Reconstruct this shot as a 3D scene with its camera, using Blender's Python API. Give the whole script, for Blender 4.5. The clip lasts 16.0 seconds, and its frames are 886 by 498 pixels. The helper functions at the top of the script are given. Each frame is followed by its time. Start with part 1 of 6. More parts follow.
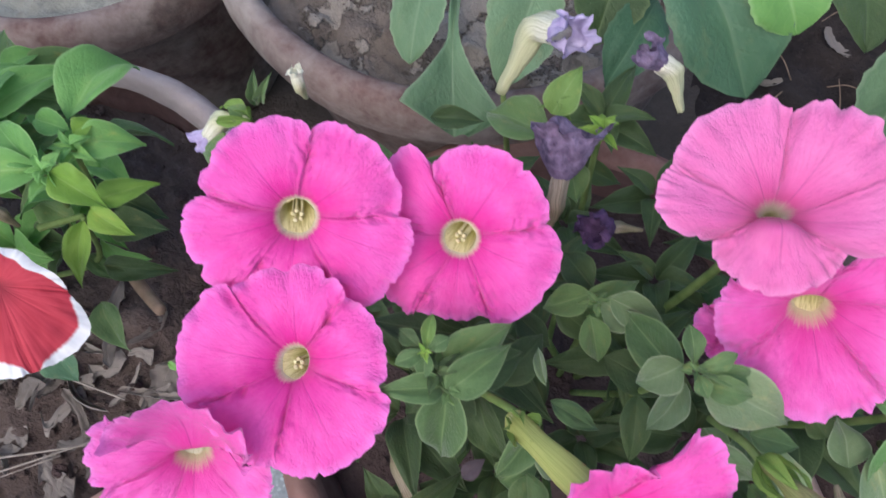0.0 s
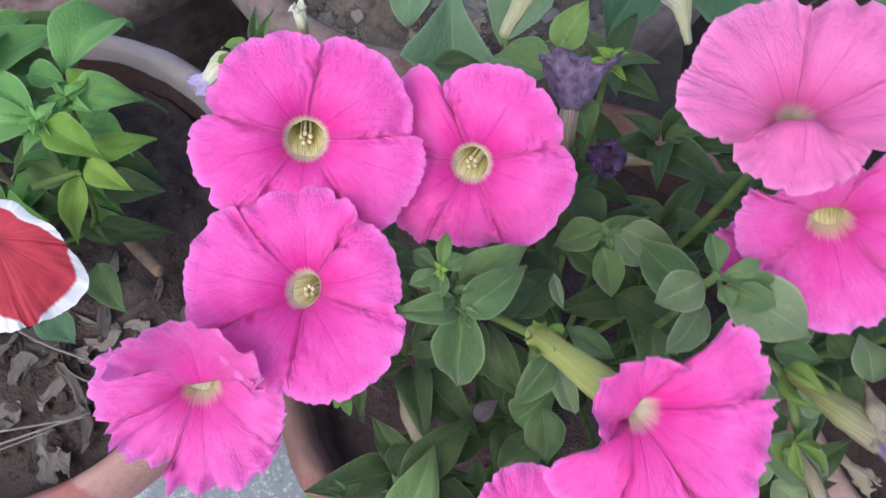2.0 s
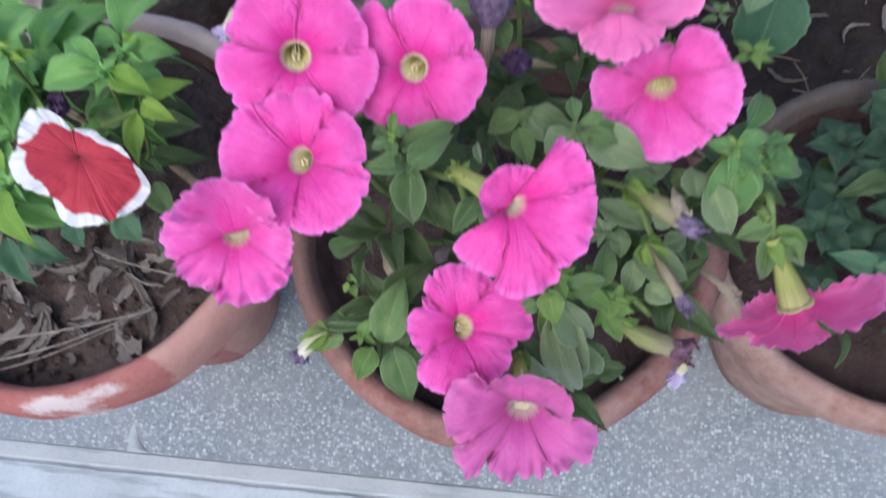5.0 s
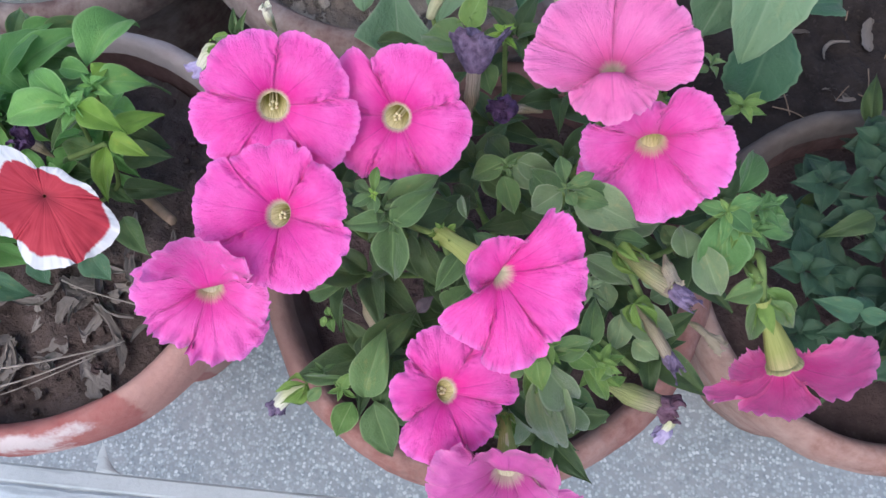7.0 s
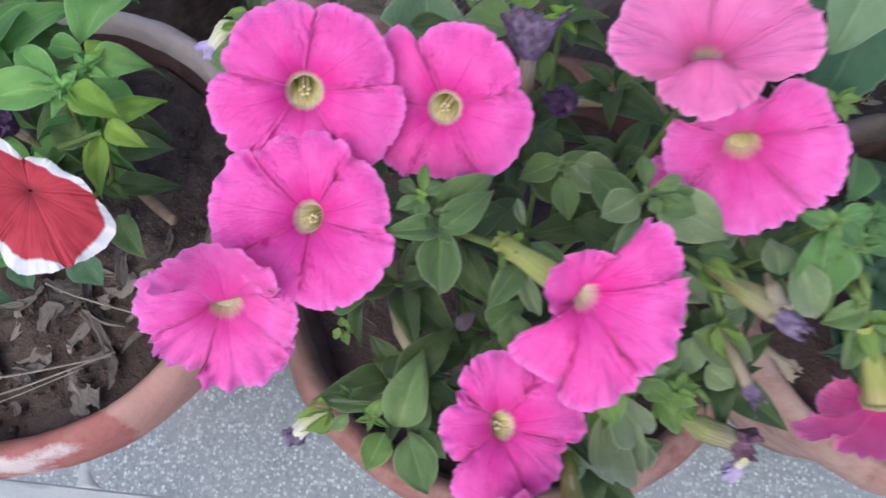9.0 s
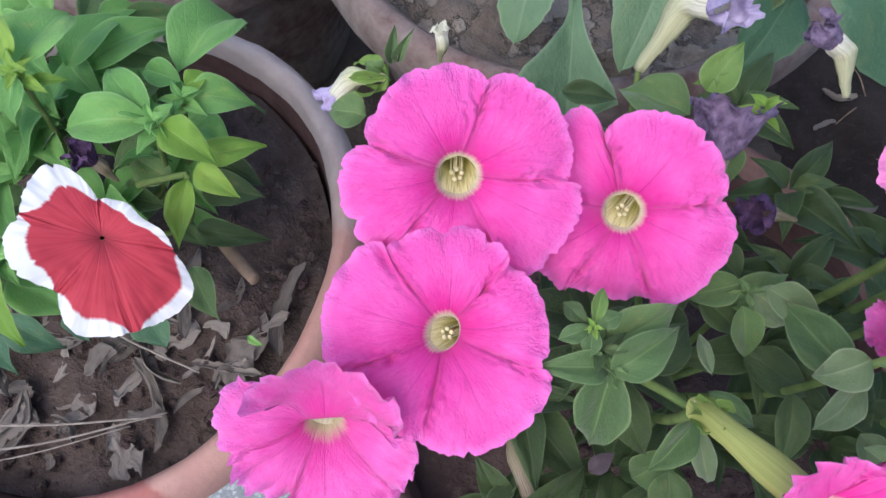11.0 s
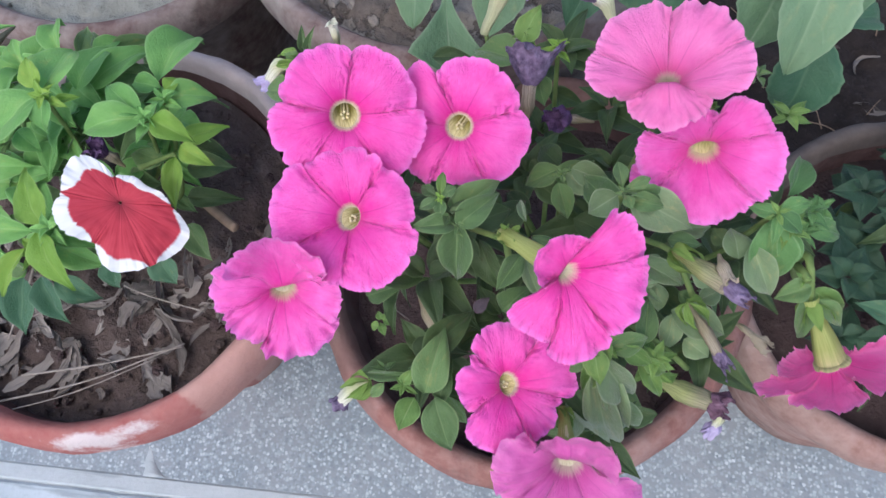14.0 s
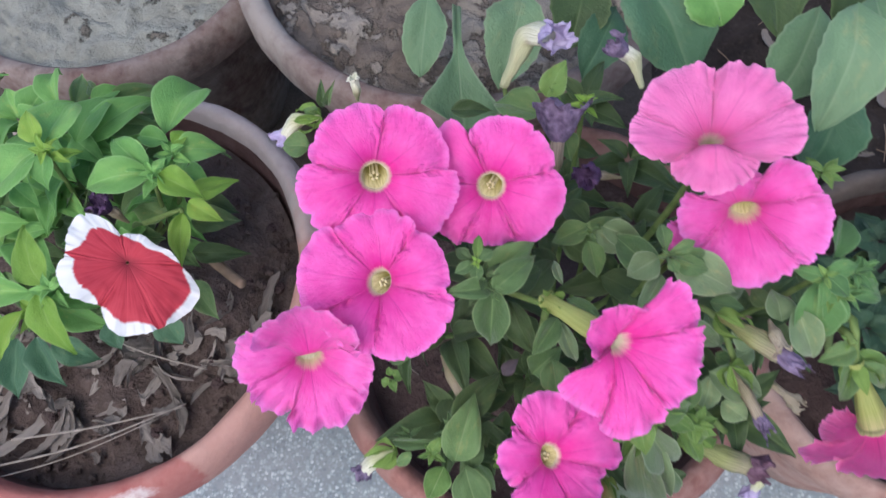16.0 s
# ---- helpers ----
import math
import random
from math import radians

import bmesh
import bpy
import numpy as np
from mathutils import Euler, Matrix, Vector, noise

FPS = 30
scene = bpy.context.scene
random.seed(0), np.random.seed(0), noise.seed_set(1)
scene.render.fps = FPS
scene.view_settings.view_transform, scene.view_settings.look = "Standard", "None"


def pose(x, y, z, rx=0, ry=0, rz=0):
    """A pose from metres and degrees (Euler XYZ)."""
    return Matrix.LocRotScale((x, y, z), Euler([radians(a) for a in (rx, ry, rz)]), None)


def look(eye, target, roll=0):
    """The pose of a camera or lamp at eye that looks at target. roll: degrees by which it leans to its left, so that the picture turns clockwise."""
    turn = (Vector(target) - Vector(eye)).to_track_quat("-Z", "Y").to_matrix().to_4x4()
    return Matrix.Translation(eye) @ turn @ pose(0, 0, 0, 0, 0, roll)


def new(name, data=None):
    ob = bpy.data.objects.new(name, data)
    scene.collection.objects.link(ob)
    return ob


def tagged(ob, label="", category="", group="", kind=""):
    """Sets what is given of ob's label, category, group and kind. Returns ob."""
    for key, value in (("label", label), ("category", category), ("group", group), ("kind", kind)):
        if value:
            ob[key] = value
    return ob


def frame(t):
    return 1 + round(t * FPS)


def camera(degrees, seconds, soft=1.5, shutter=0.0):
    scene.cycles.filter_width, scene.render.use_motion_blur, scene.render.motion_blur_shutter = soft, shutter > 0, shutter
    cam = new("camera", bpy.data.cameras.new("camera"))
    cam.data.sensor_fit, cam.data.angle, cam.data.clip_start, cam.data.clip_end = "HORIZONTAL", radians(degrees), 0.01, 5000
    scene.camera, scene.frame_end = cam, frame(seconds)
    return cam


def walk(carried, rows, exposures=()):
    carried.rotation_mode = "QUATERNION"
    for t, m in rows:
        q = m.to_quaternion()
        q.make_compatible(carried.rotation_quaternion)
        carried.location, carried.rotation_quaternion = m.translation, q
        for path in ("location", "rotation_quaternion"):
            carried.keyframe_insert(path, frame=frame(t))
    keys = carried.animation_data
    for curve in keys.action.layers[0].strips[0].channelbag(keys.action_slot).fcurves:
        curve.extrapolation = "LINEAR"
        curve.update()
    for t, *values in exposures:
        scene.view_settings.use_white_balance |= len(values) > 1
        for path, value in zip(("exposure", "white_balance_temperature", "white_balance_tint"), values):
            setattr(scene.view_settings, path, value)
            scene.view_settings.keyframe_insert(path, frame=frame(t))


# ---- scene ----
cam = camera(57.86, 16.0, 1.5, 0.5)
PATH = [
    (0, -0.0043, -0.1170, 0.8499, 21.29, 3.59, 9.81),
    (0.5, 0.0004, -0.1246, 0.8312, 20.38, 2.87, 9.20),
    (1, -0.0097, -0.1153, 0.8129, 18.61, 2.01, 10.13),
    (1.5, -0.0134, -0.1178, 0.8265, 19.13, 2.72, 10.84),
    (2, -0.0108, -0.1489, 0.8313, 22.43, 3.00, 8.48),
    (2.5, -0.0094, -0.1782, 0.8434, 24.66, 3.19, 6.88),
    (3, 0.0013, -0.1979, 0.8570, 22.75, 3.85, 5.64),
    (3.5, 0.0136, -0.2263, 0.8436, 22.19, 5.09, 5.55),
    (4, 0.0194, -0.2433, 0.8492, 21.66, 5.24, 5.63),
    (4.5, 0.0348, -0.2500, 0.8691, 20.28, 5.81, 6.04),
    (5, 0.0482, -0.2448, 0.9267, 21.09, 6.47, 6.13),
    (5.2, 0.0453, -0.2397, 0.9479, 22.35, 4.38, 5.57),
    (7.3, 0.0366, -0.2048, 0.9214, 19.97, 4.73, 5.85),
    (7.5, 0.0334, -0.2046, 0.9175, 20.15, 5.27, 5.92),
    (8, 0.0291, -0.1985, 0.9093, 20.70, 3.86, 6.08),
    (8.5, 0.0253, -0.1941, 0.9057, 20.81, 3.57, 6.35),
    (9, -0.0009, -0.1858, 0.8797, 20.00, 2.88, 6.13),
    (9.5, -0.0508, -0.1813, 0.8450, 20.30, 3.82, 8.60),
    (10, -0.0673, -0.1559, 0.8373, 21.05, 4.40, 12.13),
    (10.2, -0.0651, -0.1476, 0.8297, 21.23, 3.65, 12.02),
    (12.3, -0.0349, -0.1305, 0.8273, 22.76, 2.04, 16.17),
    (12.5, -0.0239, -0.1410, 0.8471, 21.99, 2.37, 15.07),
    (13, 0.0064, -0.1710, 0.9045, 22.68, 3.94, 11.97),
    (13.5, 0.0152, -0.1992, 0.9382, 21.46, 4.87, 9.63),
    (14, 0.0201, -0.2247, 0.9477, 21.45, 5.87, 6.38),
    (14.5, 0.0210, -0.2347, 0.9652, 21.68, 5.92, 6.25),
    (15, 0.0194, -0.2312, 0.9743, 22.04, 5.96, 3.88),
    (15.5, 0.0013, -0.2233, 0.9630, 22.14, 5.19, 3.87),
    (16, -0.0183, -0.2056, 0.9431, 23.44, 3.85, 4.98),
]
walk(cam, [(t, pose(x, y, z, rx, ry, rz)) for t, x, y, z, rx, ry, rz in PATH], [(0.0, 0.74, 6250, 12), (2.0, 0.71, 6050, 12), (5.0, 0.64, 6050, 12), (8.0, 0.68, 6050, 12), (9.5, 0.60, 6250, 12), (10.0, 0.69, 6200, 12), (12.5, 0.79, 6050, 12), (13.5, 0.73, 6050, 12), (15.0, 0.71, 6050, 12), (16.0, 0.67, 6150, 12)])

# world and light: open shade under a bright overcast sky
world = bpy.data.worlds.new("sky")
scene.world = world
world.use_nodes = True
wn = world.node_tree.nodes
sky = wn.new("ShaderNodeTexSky")
sky.sky_type, sky.sun_disc = "NISHITA", False
sky.sun_elevation, sky.sun_rotation = radians(55), radians(200)
sky.air_density, sky.dust_density, sky.ozone_density = 1.0, 3.0, 1.0
wn["Background"].inputs[1].default_value = 0.15
world.node_tree.links.new(sky.outputs[0], wn["Background"].inputs[0])
sun = new("sun", bpy.data.lights.new("sun", "SUN"))
sun.data.energy, sun.data.angle, sun.data.color = 0.8, radians(50), (1.0, 0.96, 0.9)
sun.matrix_world = look((-0.6, -1.6, 3.0), (0, 0, 0))


# ---- materials ----
def material(name, rough=0.6, spec=0.3):
    m = bpy.data.materials.new(name)
    m.use_nodes = True
    m.node_tree.nodes["Principled BSDF"].inputs["Roughness"].default_value = rough
    m.node_tree.nodes["Principled BSDF"].inputs["Specular IOR Level"].default_value = spec
    return m


class Net:
    """Short forms for the nodes of one material."""

    def __init__(self, m):
        self.tree, self.n = m.node_tree, m.node_tree.nodes
        self.bsdf, self.out = self.n["Principled BSDF"], self.n["Material Output"]

    def put(self, socket, value):
        if isinstance(value, bpy.types.NodeSocket):
            self.tree.links.new(value, socket)
        elif value is not None:
            socket.default_value = value

    def coord(self, which="Object"):
        return self.n.new("ShaderNodeTexCoord").outputs[which]

    def attr(self, name, out="Fac"):
        a = self.n.new("ShaderNodeAttribute")
        a.attribute_name = name
        return a.outputs[out]

    def rand(self):
        return self.n.new("ShaderNodeObjectInfo").outputs["Random"]

    def noise(self, vec, scale, detail=4.0, rough=0.55):
        t = self.n.new("ShaderNodeTexNoise")
        self.put(t.inputs["Vector"], vec)
        t.inputs["Scale"].default_value, t.inputs["Detail"].default_value = scale, detail
        t.inputs["Roughness"].default_value = rough
        return t.outputs["Fac"]

    def cells(self, vec, scale, feature="F1", out="Distance"):
        t = self.n.new("ShaderNodeTexVoronoi")
        t.feature = feature
        self.put(t.inputs["Vector"], vec)
        t.inputs["Scale"].default_value = scale
        return t.outputs[out]

    def ramp(self, fac, *stops):
        r = self.n.new("ShaderNodeValToRGB")
        e = r.color_ramp.elements
        while len(e) < len(stops):
            e.new(0.5)
        for el, (p, c) in zip(e, stops):
            el.position = p
            el.color = (c, c, c, 1) if isinstance(c, (int, float)) else (*c, 1)
        self.put(r.inputs[0], fac)
        return r.outputs[0]

    def math(self, op, a, b=None, c=None):
        m = self.n.new("ShaderNodeMath")
        m.operation = op
        for s, v in zip(m.inputs, (a, b, c)):
            self.put(s, v)
        return m.outputs[0]

    def mix(self, fac, a, b, blend="MIX"):
        m = self.n.new("ShaderNodeMix")
        m.data_type, m.blend_type = "RGBA", blend
        self.put(m.inputs[0], fac)
        for s, v in ((m.inputs[6], a), (m.inputs[7], b)):
            self.put(s, (*v, 1) if isinstance(v, tuple) else v)
        return m.outputs[2]

    def split(self, vec):
        s = self.n.new("ShaderNodeSeparateXYZ")
        self.put(s.inputs[0], vec)
        return s.outputs

    def join(self, x, y, z):
        s = self.n.new("ShaderNodeCombineXYZ")
        for a, b in zip(s.inputs, (x, y, z)):
            self.put(a, b)
        return s.outputs[0]

    def colour(self, c):
        self.put(self.bsdf.inputs["Base Color"], c)

    def bump(self, height, strength=0.3, distance=0.002):
        b = self.n.new("ShaderNodeBump")
        b.inputs["Strength"].default_value, b.inputs["Distance"].default_value = strength, distance
        self.put(b.inputs["Height"], height)
        self.put(self.bsdf.inputs["Normal"], b.outputs[0])

    def thin(self, c, share):
        """Lets some of the light through, as a petal or a leaf does."""
        t, m = self.n.new("ShaderNodeBsdfTranslucent"), self.n.new("ShaderNodeMixShader")
        self.put(t.inputs[0], c)
        m.inputs[0].default_value = share
        self.put(m.inputs[1], self.bsdf.outputs[0])
        self.put(m.inputs[2], t.outputs[0])
        self.put(self.out.inputs[0], m.outputs[0])


def leaf_material(name, dark, light, vein, share=0.25, rough=0.55, down=0.12):
    m = material(name, rough, 0.35)
    k = Net(m)
    uvx, uvy, _ = k.split(k.attr("blade", "Vector"))
    side = k.math("ABSOLUTE", uvx)
    rib = k.ramp(side, (0.0, 1.0), (0.07, 0.0))
    slant = k.math("SUBTRACT", k.math("MULTIPLY", uvy, 7.0), k.math("MULTIPLY", side, 2.2))
    rows = k.ramp(k.math("PINGPONG", slant, 0.5), (0.0, 1.0), (0.10, 0.0))
    veins = k.math("MAXIMUM", rib, k.math("MULTIPLY", rows, 0.2))
    blotch = k.noise(k.coord(), 3.0, 5)
    body = k.mix(k.ramp(k.math("ADD", k.math("MULTIPLY", blotch, 0.6), k.math("MULTIPLY", k.rand(), 0.5)), (0.25, 0.0), (0.85, 1.0)), dark, light)
    body = k.mix(k.math("MULTIPLY", veins, 0.5), body, vein)
    body = k.mix(k.ramp(side, (0.88, 0.0), (0.98, 0.65)), body, vein)
    k.bsdf.inputs["Sheen Weight"].default_value, k.bsdf.inputs["Sheen Roughness"].default_value = down, 0.45
    fleck = k.ramp(k.noise(k.coord(), 40.0, 3), (0.70, 0.0), (0.78, 0.35))
    tan = k.math("MULTIPLY", k.ramp(k.noise(k.coord(), 5.0, 3), (0.56, 0.0), (0.78, 0.4)), k.ramp(k.rand(), (0.3, 0.0), (0.9, 1.0)))
    body = k.mix(tan, body, (1.6 * vein[0], 1.05 * vein[1], 0.75 * vein[2]))
    body = k.mix(fleck, body, (0.45, 0.45, 0.4))
    k.colour(body)
    k.bump(k.math("SUBTRACT", k.noise(k.coord(), 25.0, 3), k.math("MULTIPLY", veins, 0.8)), 0.22, 0.012)
    k.thin(body, share)
    return m


def petal_material(name, core, edge, throat, rough=0.27, share=0.22):
    m = material(name, rough, 0.45)
    k = Net(m)
    k.bsdf.inputs["Sheen Weight"].default_value, k.bsdf.inputs["Sheen Roughness"].default_value = 0.14, 0.4
    ray = k.attr("ray", "Vector")
    c, s, rho = k.split(ray)
    lobe = k.attr("lobe")
    streak = k.noise(k.join(k.math("MULTIPLY", c, 9.0), k.math("MULTIPLY", s, 9.0), k.math("MULTIPLY", rho, 2.2)), 2.4, 5, 0.6)
    soft = k.noise(k.join(k.math("MULTIPLY", c, rho), k.math("MULTIPLY", s, rho), 0.0), 2.2, 3)
    # the edge colour also carries pale highlights of the outer lobes
    body = k.mix(k.ramp(k.math("ADD", k.math("MULTIPLY", rho, 0.5), k.math("MULTIPLY", soft, 0.75)), (0.45, 0.0), (0.92, 1.0)), core, edge)
    line = k.ramp(k.math("ADD", lobe, k.math("MULTIPLY", k.math("SUBTRACT", soft, 0.5), 0.05)), (0.006, 1.0), (0.034, 0.0))
    body = k.mix(k.math("MULTIPLY", k.math("MULTIPLY", line, k.ramp(rho, (0.25, 1.0), (0.75, 0.0))), 0.5), body, tuple(0.5 * v for v in core))
    body = k.mix(k.math("MULTIPLY", k.ramp(streak, (0.55, 0.0), (0.75, 1.0)), 0.10), body, tuple(0.66 * v for v in core))
    body = k.mix(k.math("MULTIPLY", k.ramp(streak, (0.25, 1.0), (0.42, 0.0)), 0.16), body, tuple(min(1, v + 0.2) for v in edge))
    fan = k.math("SUBTRACT", k.math("MULTIPLY", lobe, 7.0), k.math("ADD", k.math("MULTIPLY", rho, 3.0), k.math("MULTIPLY", streak, 2.6)))
    vein = k.math("MULTIPLY", k.ramp(k.math("PINGPONG", fan, 0.5), (0.0, 1.0), (0.11, 0.0)), k.ramp(rho, (0.2, 0.0), (0.45, 1.0)))
    body = k.mix(k.math("MULTIPLY", vein, 0.09), body, tuple(0.6 * v for v in core))
    ring = k.math("ADD", k.math("MULTIPLY", k.attr("far"), 100.0), k.math("MULTIPLY", k.math("SUBTRACT", streak, 0.5), 0.30))
    body = k.mix(k.ramp(ring, (0.05, 0.95), (0.23, 0.0)), body, throat)
    # pale rim, lightened further to offset shading where the petal curls away
    body = k.mix(k.ramp(rho, (0.90, 0.0), (0.99, 0.5)), body, tuple(min(1, 1.15 * v + 0.12) for v in edge))
    k.colour(body)
    crepe = k.noise(k.join(k.math("MULTIPLY", c, 8.0), k.math("MULTIPLY", s, 8.0), k.math("MULTIPLY", rho, 6.0)), 4.5, 4, 0.6)
    seam = k.math("ADD", k.ramp(lobe, (0.55, 0.25), (1.0, 1.0)), k.math("MULTIPLY", k.ramp(rho, (0.6, 0.0), (1.0, 1.0)), 0.6))
    rel = k.math("ADD", k.math("MULTIPLY", streak, 0.08), k.math("ADD", k.math("MULTIPLY", line, -0.3), k.math("MULTIPLY", k.math("MULTIPLY", crepe, seam), 2.8)))
    rel = k.math("SUBTRACT", rel, k.math("MULTIPLY", vein, 0.16))
    k.bump(rel, 0.55, 0.0015)
    k.thin(body, share)
    return m


def picotee_material():
    m = material("red_petal_with_white_margin", 0.6, 0.15)
    k = Net(m)
    c, s, rho = k.split(k.attr("ray", "Vector"))
    white = k.attr("margin")
    streak = k.noise(k.join(k.math("MULTIPLY", c, 9.0), k.math("MULTIPLY", s, 9.0), k.math("MULTIPLY", rho, 1.2)), 1.6, 5, 0.6)
    red = k.mix(k.ramp(streak, (0.2, 0.0), (0.8, 1.0)), (0.46, 0.040, 0.062), (0.60, 0.075, 0.105))
    red = k.mix(k.ramp(k.math("ADD", rho, k.math("MULTIPLY", k.math("SUBTRACT", streak, 0.5), 0.2)), (0.04, 0.75), (0.30, 0.0)), red, (0.22, 0.03, 0.045))
    line = k.ramp(k.attr("lobe"), (0.0, 1.0), (0.04, 0.0))
    red = k.mix(k.math("MULTIPLY", line, 0.06), red, (0.25, 0.012, 0.02))
    edge = k.math("ADD", k.math("SUBTRACT", rho, white), k.math("MULTIPLY", k.math("SUBTRACT", streak, 0.5), 0.05))
    body = k.mix(k.ramp(edge, (0.0, 0.0), (0.035, 1.0)), red, (0.82, 0.83, 0.84))
    spot = k.ramp(k.noise(k.join(k.math("MULTIPLY", c, rho), k.math("MULTIPLY", s, rho), 0.0), 11.0, 2), (0.76, 0.0), (0.80, 0.5))
    body = k.mix(spot, body, (0.75, 0.5, 0.45))
    k.colour(body)
    k.bump(streak, 0.12, 0.0012)
    k.thin(body, 0.2)
    return m


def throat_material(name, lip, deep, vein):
    """The inside of a flower's tube: pale at the lip, its colour darkened inwards like shade, netted with darker veins.
    """
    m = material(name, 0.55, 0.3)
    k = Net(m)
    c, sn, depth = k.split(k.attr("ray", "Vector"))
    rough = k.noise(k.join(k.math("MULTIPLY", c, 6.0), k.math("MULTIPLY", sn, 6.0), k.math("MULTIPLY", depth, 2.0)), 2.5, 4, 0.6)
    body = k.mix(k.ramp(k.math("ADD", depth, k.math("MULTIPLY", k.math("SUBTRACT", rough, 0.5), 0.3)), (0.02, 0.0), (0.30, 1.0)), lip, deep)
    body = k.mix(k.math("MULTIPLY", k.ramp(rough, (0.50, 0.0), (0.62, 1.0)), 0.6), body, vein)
    k.colour(body)
    k.bump(rough, 0.3, 0.0008)
    k.thin(body, 0.2)
    return m


def tube_material(name, vein, body, lip, veined=0.75):
    """The outside of a flower's tube: long green veins on pale yellow, paler at the mouth."""
    m = material(name, 0.6, 0.25)
    k = Net(m)
    c, sn, depth = k.split(k.attr("ray", "Vector"))
    stripe = k.noise(k.join(k.math("MULTIPLY", c, 5.0), k.math("MULTIPLY", sn, 5.0), k.math("MULTIPLY", depth, 0.8)), 2.2, 4, 0.6)
    mottle = k.noise(k.coord(), 60.0, 3)
    col = k.mix(k.ramp(k.math("ADD", depth, k.math("MULTIPLY", k.math("SUBTRACT", mottle, 0.5), 0.2)), (0.12, 0.0), (0.40, 1.0)), lip, body)
    col = k.mix(k.math("MULTIPLY", k.ramp(stripe, (0.44, 0.0), (0.62, 1.0)), veined), col, vein)
    k.colour(col)
    k.bump(k.math("ADD", stripe, k.math("MULTIPLY", mottle, 0.3)), 0.35, 0.001)
    k.thin(col, 0.25)
    return m


def plain_plant(name, a, b, scale=60.0, rough=0.65, share=0.12, bump=0.4):
    m = material(name, rough, 0.25)
    k = Net(m)
    body = k.mix(k.ramp(k.noise(k.coord(), scale, 4), (0.3, 0.0), (0.72, 1.0)), a, b)
    k.colour(body)
    k.bump(k.noise(k.coord(), scale * 2.2, 4), bump, 0.0015)
    if share:
        k.thin(body, share)
    return m


def clay_material(name, body, dust, dirt, dustiness=0.5, patch=None, back=0.0, crust_or_shade=((0.32, 0.275, 0.26), (0.52, 0.46, 0.43)), toward=(0.0, 1.0)):
    m = material(name, 0.85, 0.2)
    k = Net(m)
    pos = k.coord()
    big, fine = k.noise(pos, 9.0, 5, 0.6), k.noise(pos, 70.0, 6, 0.65)
    col = k.mix(k.ramp(fine, (0.3, 0.0), (0.7, 1.0)), tuple(0.75 * v for v in body), tuple(min(1, 1.2 * v) for v in body))
    col = k.mix(k.ramp(k.math("ADD", k.math("MULTIPLY", big, 0.7), k.math("MULTIPLY", fine, 0.3)), (0.62 - 0.3 * dustiness, 0.0), (0.80 - 0.25 * dustiness, 0.85)), col, dust)
    col = k.mix(k.ramp(k.noise(pos, 14.0, 6, 0.7), (0.56, 0.0), (0.70, 0.75)), col, dirt)
    if patch:
        x, y, z = k.split(pos)
        arc = k.math("MULTIPLY", k.math("ARCTAN2", x, k.math("MULTIPLY", y, -1.0)), patch[1])
        side = k.math("ADD", k.math("SUBTRACT", arc, patch[2]), k.math("MULTIPLY", k.math("SUBTRACT", k.noise(pos, 30.0, 5, 0.6), 0.5), 0.06))
        col = k.mix(k.math("MULTIPLY", k.ramp(side, (0.0, 0.0), (0.006, 1.0)), 0.6), k.mix(0.6, col, (0.33, 0.098, 0.090)), k.mix(big, (0.44, 0.25, 0.20), (0.56, 0.41, 0.35)))
        a = k.math("DIVIDE", k.math("SUBTRACT", k.math("MULTIPLY", k.math("ARCTAN2", x, k.math("MULTIPLY", y, -1.0)), patch[1]), patch[0]), 0.055)
        b = k.math("DIVIDE", k.math("SUBTRACT", k.math("SQRT", k.math("ADD", k.math("POWER", x, 2.0), k.math("POWER", y, 2.0))), patch[1]), 0.0065)
        far = k.math("SQRT", k.math("ADD", k.math("POWER", a, 2.0), k.math("POWER", b, 2.0)))
        far = k.math("ADD", far, k.math("MULTIPLY", k.math("SUBTRACT", k.noise(pos, 45.0, 6, 0.7), 0.5), 2.4))
        col = k.mix(k.ramp(far, (0.35, 0.8), (0.9, 0.0)), col, (0.62, 0.58, 0.57))
    # tint on one side: pale dust on the red pot, painted shade elsewhere
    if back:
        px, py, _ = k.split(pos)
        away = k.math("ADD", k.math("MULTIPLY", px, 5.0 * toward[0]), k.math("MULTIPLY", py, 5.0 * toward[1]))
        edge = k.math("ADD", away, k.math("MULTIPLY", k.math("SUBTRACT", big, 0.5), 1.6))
        col = k.mix(k.ramp(edge, (0.0, 0.0), (0.35, back)), col, k.mix(fine, *crust_or_shade))
    k.colour(col)
    k.bump(k.math("ADD", k.math("MULTIPLY", big, 0.7), fine), 0.6, 0.003)
    return m


